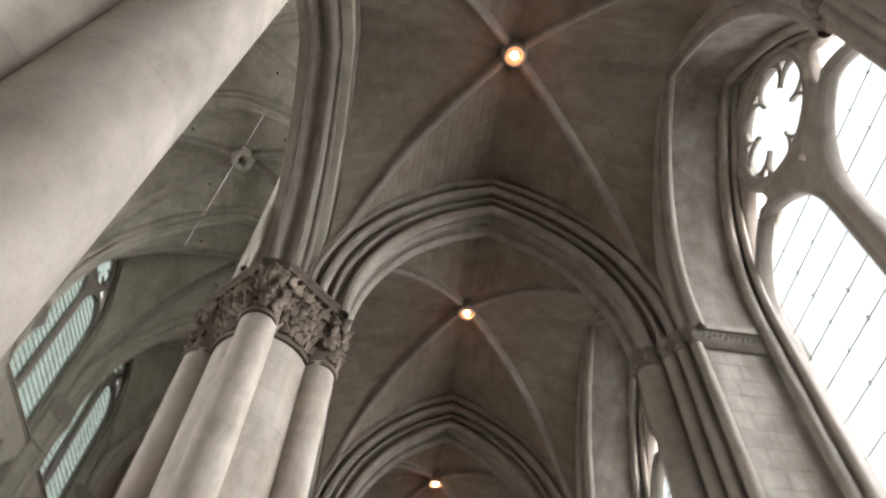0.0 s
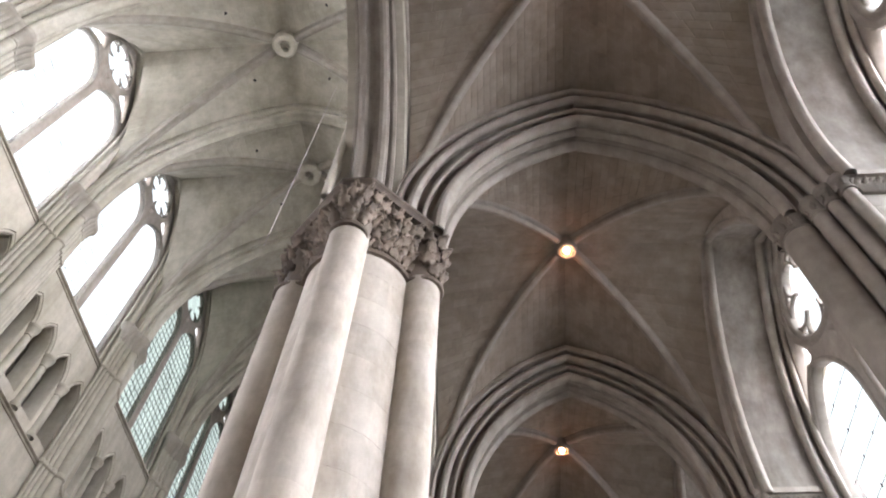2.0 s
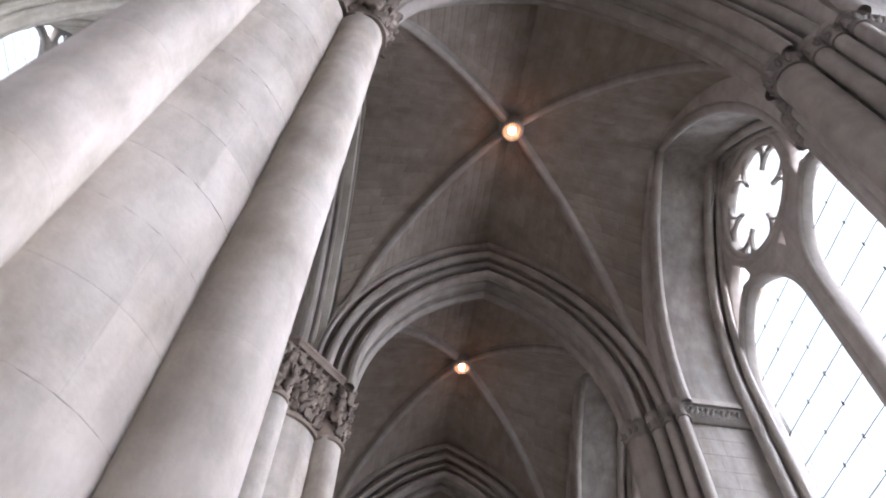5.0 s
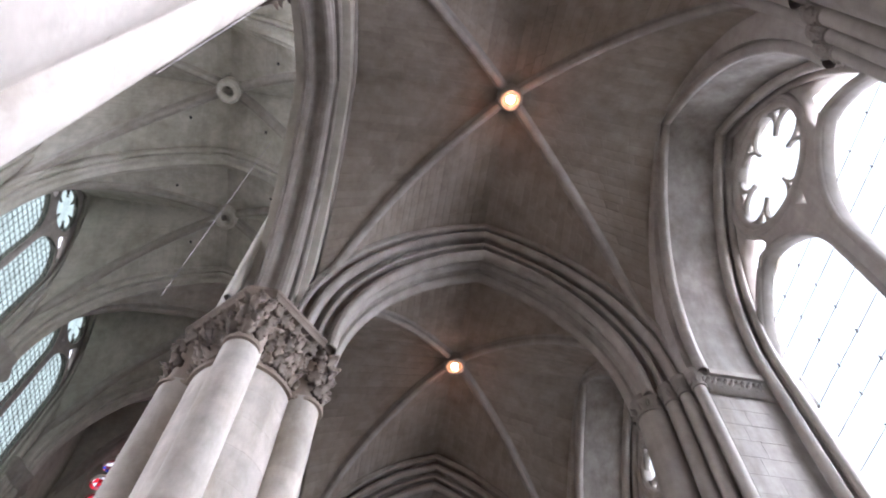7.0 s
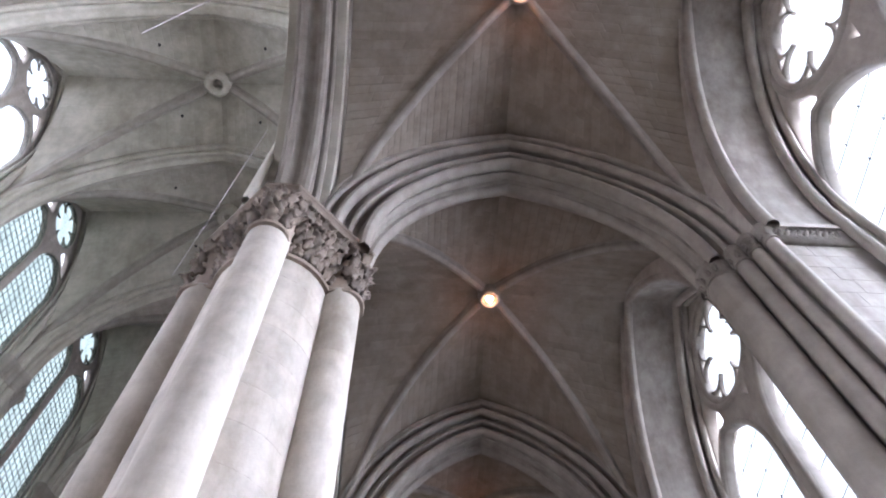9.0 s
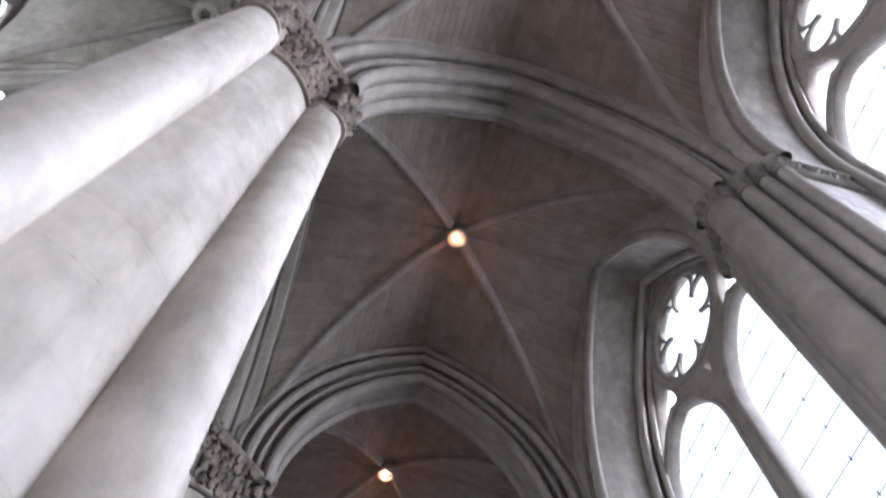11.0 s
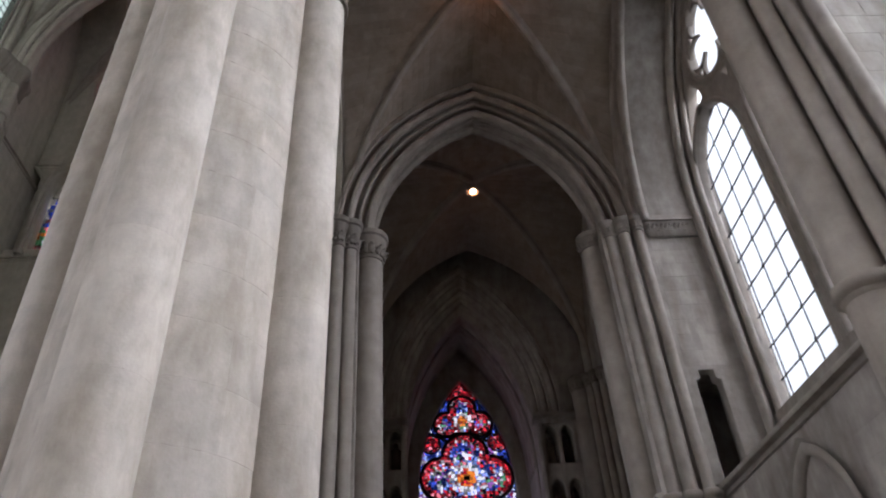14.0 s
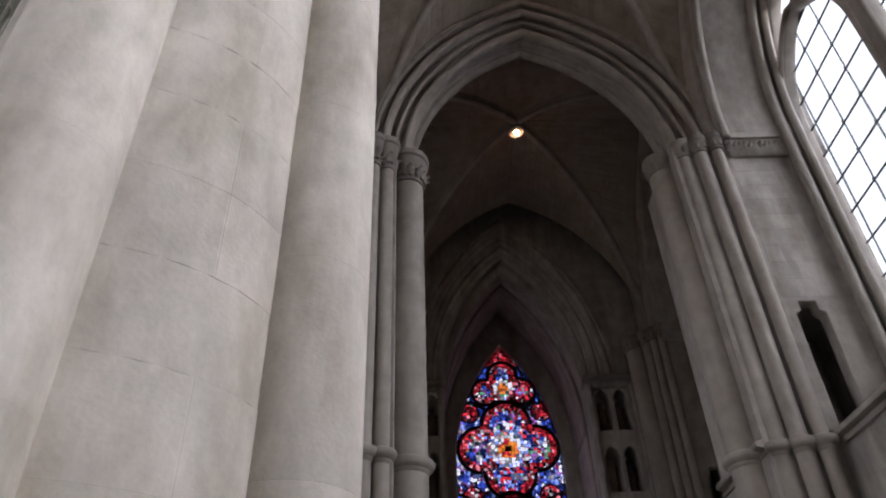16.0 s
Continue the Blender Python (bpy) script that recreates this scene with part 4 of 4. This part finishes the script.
west_loops = [[(-3.45, 0), (5.0, 0), (5.0, 18.7), (-3.45, 18.7)], arch_loop(0, 2.15, 3.0, 9.8, 15.0, 18)]
niches = []
for s in (-1, 1):
    for k in (0, 1):
        for row in range(4):
            cx, z = s * (2.58 + 0.53 * k) + (0.16 if s < 0 else 0.0), 9.42 - 1.75 * row
            west_loops.append(arch_loop(cx, 0.2, z, z + 0.95, z + 1.25, 6))
            niches.append((cx, z))
me = plate("wall_west_inner", west_loops, 0.7, 0.03, WALL)
tagged(place("wall_west_inner", me, m=facing_y(0, 39.45, 0)), "dark west wall with rows of small statue niches", "wall", kind="structure")
setting("niche_back", join(box(-3.45, -2.2, 39.82, 40.0, 0, 14), box(2.2, 5.0, 39.82, 40.0, 0, 14)), WALL, "dark stone behind the statue niches", "wall")
me = plate("wall_west", [[(-3.45, 0), (5.0, 0), (5.0, 18.7), (-3.45, 18.7)], arch_loop(0, 1.69, 5.6, 9.6, 13.8, 18)], 0.6, 0.05, WALL)
tagged(place("wall_west", me, m=facing_y(0, 42.1, 0)), "dark outer west wall pierced by the stained window", "wall", kind="structure")
setting("embrasure", join(box(-3.4, -2.15, 40.0, 41.8, 0, 18.7), box(2.15, 3.4, 40.0, 41.8, 0, 18.7)), WALL, "deep dark stone window embrasure", "wall")
me = plate("embrasure_arch", [[(-2.16, 9.7)] + arch_loop(0, 2.1, 9.7, 9.9, 15.0, 18) + [(2.16, 9.7), (2.16, 18.7), (-2.16, 18.7)]], 1.8, 0.02, WALL)
tagged(place("embrasure_arch", me, m=facing_y(0, 40.9, 0)), "deep pointed arch over the west window", "arch", kind="structure")
for y, half, rise, z in ((39.05, 2.04, 4.35, 11.0), (38.98, 2.36, 4.95, 11.0), (38.91, 2.68, 5.5, 11.0)):
    prof = mirrored([(0.2, 0.36), (0.2, 0.22)] + arc_pts(0.1, 0.1, 0.11, 70, -120, 6) + [(0.03, 0.06)])
    me = mesh_of("west_arch_order", *sweep_arch(prof, half, rise, 18), WALL, 50)
    tagged(place("west_arch_order", me, m=pose(0, y, z)), "recessed moulded arch order before the west window", "arch", "orders of the west arch", "structure")
ledge = [(0.0, -0.3), (0.06, -0.28), (0.09, -0.14), (0.28, -0.08), (0.32, -0.03), (0.32, 0.0), (0.0, 0.0)]
for x0, x1 in ((-3.45, -2.02), (2.02, 4.1)):
    setting("ledge", ([(x, 39.1 - b, 11.0 + a) for x in (x0, x1) for b, a in ledge], [(i, i + 1, 8 + i, 7 + i) for i in range(6)] + [tuple(range(7)), tuple(range(13, 6, -1))]), WALL, "moulded stone ledge above the statue niches", "moulding", 50)
slim = mesh_of("niche_shaft", *lathe([(0.09, 0), (0.09, 10.45), (0.11, 10.46), (0.11, 10.5), (0.09, 10.52), (0.13, 10.7), (0.13, 10.75), (0.0, 10.75)], 14), WALL, 40)
for x in (-2.14, 2.2, 3.5):
    tagged(place("niche_shaft", slim, m=pose(x, 38.98, 0)), "slender stone shaft beside the statue niches", "shaft", "niche shafts", "structure")


def statue_mesh(seed):
    """A weathered draped figure, as one plain shape."""
    rnd = random.Random(seed)
    lv = [(0, .13), (.1, .14), (.3, .12), (.5, .13), (.68, .12), (.78, .14), (.84, .1), (.87, .05), (.9, .06), (.95, .075), (1.0, .07), (1.04, .04), (1.05, 0.005)]
    n, verts = 14, []
    for z, r in lv:
        for i in range(n):
            a = 2 * math.pi * i / n
            R = r * (1 + (0.12 * math.sin(5 * a + seed) if z < .8 else 0)) * rnd.uniform(0.95, 1.05)
            verts.append((R * 1.1 * math.cos(a), R * 0.9 * math.sin(a), z))
    return mesh_of("statue", verts, ring_faces(n, len(lv)), CARVED, 0)


figures = [statue_mesh(2), statue_mesh(5)]
for i, (cx, z) in enumerate(niches):
    tagged(place("statue", figures[i % 2], m=pose(cx, 39.6, z + 0.005, 0, 0, 40 * i)), "small weathered stone figure in a wall niche", "statue", "niche statues")


# stained glass: small panes leaded together
def shards(inside, x0, x1, z0, z1, cell, seed, leads=False):
    rnd = random.Random(seed)
    nx, nz = int((x1 - x0) / cell) + 1, int((z1 - z0) / cell) + 1
    pts = [[(x0 + (i + rnd.uniform(-0.3, 0.3)) * cell, z0 + (j + rnd.uniform(-0.3, 0.3)) * cell) for i in range(nx + 1)] for j in range(nz + 1)]
    v, f = [], []
    for j in range(nz):
        for i in range(nx):
            q = [pts[j][i], pts[j][i + 1], pts[j + 1][i + 1], pts[j + 1][i]]
            mx, mz = sum(p[0] for p in q) / 4, sum(p[1] for p in q) / 4
            if not inside(mx, mz):
                continue
            o = len(v)
            k = 0.88
            if leads:
                v += [(x, z, 0) for x, z in q]
            v += [(mx + (x - mx) * k, mz + (z - mz) * k, 0) for x, z in q]
            if leads:
                f += [(o + i, o + (i + 1) % 4, o + 4 + (i + 1) % 4, o + 4 + i) for i in range(4)]
            else:
                f.append((o, o + 1, o + 2, o + 3))
    return v, f


west_window = new("stained_window")
west_window.matrix_basis = facing_y(0, 42.0, 0)
tagged(west_window, "tall pointed stained glass window of red and blue panes", "window", kind="structure")


def in_arch(x, z):
    if z < 9.6:
        return abs(x) < 1.76 and z > 5.45
    R = (1.69 ** 2 + 4.2 ** 2) / (2 * 1.69)
    return (abs(x) + R - 1.69) ** 2 + (z - 9.6) ** 2 < (R + 0.07) ** 2


# panels of the west window: circles that make up each foiled medallion, its heart, and roundels at the sides
foiled = [[(0, 12.7, 0.5), (-0.6, 12.1, 0.47), (0.6, 12.1, 0.47), (0, 12.2, 0.5)]]
hearts = [(0, 12.2, 0.36)]
for cz in (10.1, 7.05):
    foiled.append([(0, cz + 0.82, 0.8), (-0.86, cz, 0.76), (0.86, cz, 0.76), (0, cz - 0.82, 0.8)])
    hearts.append((0, cz, 0.62))
roundels = [(s * 1.2, z, 0.33) for s in (-1, 1) for z in (11.35, 8.57)]


def zone(x, z):
    """0: blue ground, 1: red rims, 2: pale rings, 3: blue fields inside the foils, 4: orange hearts."""
    core = min(math.hypot(x - a, z - b) / c for a, b, c in hearts)
    if core < 1:
        return 4 if core < 0.5 else 2
    if z > 13.05:
        return 1
    if min(math.hypot(x - a, z - b) - c for a, b, c in roundels) < 0:
        return 1
    deep = max(c - math.hypot(x - a, z - b) for group_of in foiled for a, b, c in group_of)
    return 0 if deep < 0 else 1 if deep < 0.27 else 3


for want, material in ((0, BLUE_GLASS), (1, RED_GLASS), (2, PALE_GLASS), (3, FIELD_GLASS), (4, HEART_GLASS)):
    inside = lambda x, z: in_arch(x, z) and zone(x, z) == want
    place("stained_panes", mesh_of("stained_panes", *shards(inside, -1.9, 1.9, 5.4, 14.1, 0.105, 5), material), west_window, "small coloured glass panes")
place("leading", mesh_of("leading", *shards(in_arch, -1.9, 1.9, 5.4, 14.1, 0.105, 5, True), LEAD), west_window, "dark lead cames")
for circles in foiled + [[c] for c in roundels]:
    for k, (mx, mz, mr) in enumerate(circles):
        run = []
        loop = circle_loop(mx, mz, mr, 48)
        clear = [all(math.hypot(x - a, z - b) > c - 0.01 for q, (a, b, c) in enumerate(circles) if q != k) and in_arch(x, z) for x, z in loop]
        if not any(clear):
            continue
        first_gap = clear.index(False) if False in clear else 0
        for i in range(49):
            n = (first_gap + i) % 48
            if clear[n]:
                run.append(loop[n])
            if (not clear[n] or i == 48) and run:
                if len(run) > 2:
                    place("iron_bar", mesh_of("iron_bar", *tube_path(run, 0.065 if len(circles) > 1 else 0.03, 6), IRON, 0), west_window)
                run = []
for z in (11.62, 8.57):
    half = 1.05 if z > 11 else 1.62
    pts = [(x * half / 8, z + 0.14 * math.cos(x * 0.7)) for x in range(-8, 9)]
    place("iron_bar", mesh_of("iron_bar", *tube_path(pts, 0.05, 6), IRON, 0), west_window)

# west rose of the nave and its glazed gallery
rose_z, rose_r = 31.5, 6.0
LIGHTS = [(k + 0.5) * 1.64 for k in range(-5, 5)]
gallery = [arch_loop(NAVE_X + d, 0.64, 20.7, 24.1, 25.35, 8) for d in LIGHTS]
me = plate("wall_nave_west", [[(-19.9, 0), (-3.4, 0), (-3.4, 39.5), (-19.9, 39.5)], circle_loop(NAVE_X, rose_z, rose_r, 48)] + gallery, 0.9, 0.05, NAVE_STONE)
tagged(place("wall_nave_west", me, m=facing_y(0, 42.3, 0)), "nave west wall with a great rose above a glazed gallery", "wall", kind="structure")
rose = new("rose_window")
rose.matrix_basis = facing_y(NAVE_X, 42.3, 0)
tagged(rose, "great round rose window of many-coloured stained glass", "window", kind="structure")
petal_loops = [circle_loop(0, rose_z, rose_r + 0.1, 64), circle_loop(0, rose_z, 0.9, 24)]
for i in range(12):
    a = 2 * math.pi * (i + 0.5) / 12
    w = math.pi / 12 * 0.95
    petal_loops.append([(r * math.cos(a + d * w), rose_z + r * math.sin(a + d * w)) for r, d in ((1.15, -.66), (2.2, -.88), (3.3, -.93), (3.8, -.72), (4.4, 0), (3.8, .72), (3.3, .93), (2.2, .88), (1.15, .66))])
for i in range(24):
    a = 2 * math.pi * i / 24
    petal_loops.append(circle_loop(5.2 * math.cos(a), rose_z + 5.2 * math.sin(a), 0.6, 14))
for i in range(12):
    a = 2 * math.pi * i / 12
    petal_loops.append(circle_loop(4.12 * math.cos(a), rose_z + 4.12 * math.sin(a), 0.36, 12))
place("tracery", plate("tracery", petal_loops, 0.3, 0.05, NAVE_STONE), rose)
place("stained_panes", mesh_of("stained_panes", *shards(lambda x, z: math.hypot(x, z - rose_z) < rose_r, -6.2, 6.2, rose_z - 6.2, rose_z + 6.2, 0.27, 9), MIXED_GLASS), rose, "small red, blue and violet glass panes")
place("leading", mesh_of("leading", *shards(lambda x, z: math.hypot(x, z - rose_z) < rose_r, -6.2, 6.2, rose_z - 6.2, rose_z + 6.2, 0.27, 9, True), LEAD), rose, "dark lead cames")
setting("gallery_back", join(box(-19.9, -3.4, 42.4, 42.6, 24.0, 25.4), box(-19.9, NAVE_X - 6.5, 42.4, 42.6, 20.6, 24.0), box(NAVE_X + 6.5, -3.4, 42.4, 42.6, 20.6, 24.0)), NAVE_STONE, "dark stone behind the heads of the gallery lights", "wall")
gal = new("gallery_glazing")
gal.matrix_basis = facing_y(NAVE_X, 42.3, 0)
tagged(gal, "row of narrow stained glass lights under the rose", "window", kind="structure")
place("stained_panes", mesh_of("stained_panes", *shards(lambda x, z: z < 24.0 and abs((x / 0.82 + 20) % 2 - 1) > 0.07, -6.5, 6.5, 20.5, 24.7, 0.2, 12), MIXED_GLASS), gal)
place("leading", mesh_of("leading", *shards(lambda x, z: z < 24.1, -6.5, 6.5, 20.5, 24.7, 0.2, 12, True), LEAD), gal, "dark lead cames")
for d in LIGHTS[1:-1]:
    place("mullion", mesh_of("mullion", *box(d - 0.05, d + 0.05, 20.6, 24.1, -0.12, 0.0), NAVE_STONE), gal, "pale stone mullion")
gallery_hood = mesh_of("gallery_arch", *sweep_arch(mirrored([(0.16, 0.12)] + arc_pts(0.06, 0.05, 0.07, 60, -110, 4)), 0.66, 1.3, 8), NAVE_STONE, 40)
gallery_post = mesh_of("gallery_column", *lathe([(0.17, 20.32), (0.17, 20.5), (0.1, 20.58), (0.1, 23.7), (0.13, 23.72), (0.12, 23.77), (0.22, 24.02), (0.22, 24.12), (0.0, 24.12)], 12), NAVE_STONE, 40)
for d in LIGHTS:
    tagged(place("gallery_arch", gallery_hood, m=pose(NAVE_X + d, 41.76, 24.1)), "small moulded arch over a gallery light", "arch", "gallery arches", "structure")
for d in LIGHTS[1:]:
    tagged(place("gallery_column", gallery_post, m=pose(NAVE_X + d - 0.82, 41.72, 0)), "slender pale column between the gallery lights", "column", "gallery columns")
for z in (20.2, 25.55):
    setting("string_course", ([(x, 41.85 - b, z + a) for x in (-19.4, -4.0) for b, a in string_profile], [(i, i + 1, 8 + i, 7 + i) for i in range(6)]), NAVE_STONE, "stone string course under the rose", "moulding", 50)

# blind arch low on the aisle wall
blind = sweep_arch(mirrored([(0.12, 0.22)] + arc_pts(0.02, 0.08, 0.09, 60, -110, 5)), 0.75, 1.15, 12, stilt=2.6)
tagged(place("blind_arch", mesh_of("blind_arch", *moved(blind, turn=90), ARCH, 50), m=pose(3.6, 26.8, 3.65)), "small moulded pointed arch on the lower aisle wall", "arch", kind="structure")

# ---- lamps and cords ----
def make_lamp():
    lamp = new("vault_lamp")
    place("boss_ring", mesh_of("boss_ring", *lathe([(0.17, 0.3), (0.17, 0.02), (0.2, -0.03), (0.27, -0.04), (0.33, 0.02), (0.34, 0.14), (0.36, 0.4)], 28), ARCH, 40), lamp, "round stone key boss")
    place("reflector", mesh_of("reflector", *lathe([(0.16, -0.02), (0.15, 0.1), (0.1, 0.2), (0.0, 0.24)], 24), BRASS, 40), lamp, "warm copper reflector")
    place("bulb", mesh_of("bulb", *lathe([(0.0, -0.1), (0.04, -0.095), (0.075, -0.07), (0.1, 0.0), (0.08, 0.06), (0.05, 0.1), (0.0, 0.1)], 24), BULB, 0), lamp, "glowing warm bulb")
    return lamp


lamp_ys = BAYS[1:] + [34.5]
lamp = make_lamp()
lamp.matrix_basis = pose(0, lamp_ys[0], 16.78) @ Matrix.Scale(0.9, 4)
tagged(lamp, "lit warm spotlight set in the vault's key boss", "lamp", "aisle vault lamps")
for y in lamp_ys[1:]:
    copy_thing(lamp, pose(0.3 if y > 34 else 0.0, y, 16.78) @ Matrix.Scale(0.9, 4))
for y in lamp_ys:
    data = bpy.data.lights.new("lamp_glow", "POINT")
    data.energy, data.color, data.shadow_soft_size = 2.0 if y > 34 else 9.0, (1.0, 0.36, 0.15), 0.06
    new("lamp_glow", data).location = (0.3 if y > 34 else 0.0, y, 16.6)

for cy in BAYS + [34.2]:
    key = lathe([(0.26, 0.5), (0.26, -0.08), (0.34, -0.16), (0.52, -0.16), (0.64, -0.02), (0.64, 0.5)], 24)
    tagged(place("key_boss", mesh_of("key_boss", *key, NAVE_STONE, 40), m=pose(NAVE_X, cy, 37.05)), "round pierced key boss of the high nave vault", "boss", "nave key bosses", "structure")
VENTS = ((2.1, 1.7, 36.59), (2.6, -2, 36.25), (-1.8, 1.6, 36.75), (-2.4, -1.9, 36.39))
# solid dark discs stand in for the shade inside open vents
hole = mesh_of("vent_hole", *lathe([(0.0, 0.0), (0.075, 0.0), (0.085, 0.02), (0.085, 0.12), (0.0, 0.12)], 10), IRON)
for i, cy in enumerate(BAYS[2:]):
    for dx, dy, z in VENTS:
        tagged(place("vent_hole", hole, m=pose(NAVE_X + dx, cy + dy, z - 0.02)), "small dark disc standing for the shade in a nave vault vent", "vent", "nave vault vents", "structure")
for x, y in ((-9.2, 14.6), (-9.2, 21.8)):
    tagged(place("hanging_cord", mesh_of("hanging_cord", *lathe([(0.0, 37.0), (0.014, 37.0), (0.014, 21.0), (0.0, 21.0)], 6), CORD, 40), m=pose(x, y, 0)), "long thin pale cord hanging from the nave vault", "cord", "nave cords")

# ---- ashlar blocks, laid as single stones ----
def ashlar(w, h, t=0.006, e=0.002):
    v = [(0, 0, 0), (w, 0, 0), (w, 0, h), (0, 0, h)]
    v += [(x, -t + e, z) for x, z in ((0, 0), (w, 0), (w, h), (0, h))]
    v += [(x, -t, z) for x, z in ((e, e), (w - e, e), (w - e, h - e), (e, h - e))]
    f = [(8, 9, 10, 11)]
    for o in (0, 4):
        f += [(o + i, o + (i + 1) % 4, o + 4 + (i + 1) % 4, o + 4 + i) for i in range(4)]
    return mesh_of("stone_block", v, f, WALL)


BLOCK_H = 0.36
SIZES = {w: ashlar(w - 0.005, BLOCK_H - 0.005) for w in (0.3, 0.45, 0.6, 0.75)}
rnd = random.Random(77)
piers_by_line = {}
for ob in list(scene.collection.objects):
    if ob.name.startswith("wall_pier"):
        piers_by_line[min(PIER_LINES, key=lambda q: abs(q - ob.location.y))] = ob
for yl in (9.0, 16.2, 23.4, 30.6):
    owner = piers_by_line[yl]
    face = yl - 0.83 if yl < 30 else yl + 0.3 - 1.1
    z = 5.62
    row = 0
    while z < 10.9:
        x = 3.54
        end = 4.5
        widths = (0.45, 0.45) if row % 2 else (0.3, 0.6)
        for w in widths:
            in_door = z < 7.7 and x < 4.2 and x + w > 3.6
            if not in_door and x + w <= end + 0.01:
                ob = place("stone_block", SIZES[w], owner)
                ob.matrix_parent_inverse = owner.matrix_basis.inverted()
                ob.matrix_basis = pose(x, face + 0.004 - rnd.uniform(0, 0.004), z)
            x += w
        z += BLOCK_H
        row += 1
wall_owner = next(o for o in scene.collection.objects if o.name == "wall_north")
for row in range(9):
    z = 2.1 + row * BLOCK_H
    y = 16.2 + 0.7 + (0.3 if row % 2 else 0.0)
    while y < 30.0:
        w = rnd.choice((0.45, 0.6, 0.75, 0.75))
        near_shafts = any(abs(y + w / 2 - yl) < 0.75 + w / 2 for yl in PIER_LINES)
        inside_arch = abs(y + w / 2 - 27.0) < 1.35 and z < 5.0
        if not near_shafts and not inside_arch and z + BLOCK_H < 5.3:
            ob = place("stone_block", SIZES[w], wall_owner, m=pose(3.624, y, z, 0, 0, -90) @ Matrix.Translation((-w + 0.005, 0, 0)))
        y += w
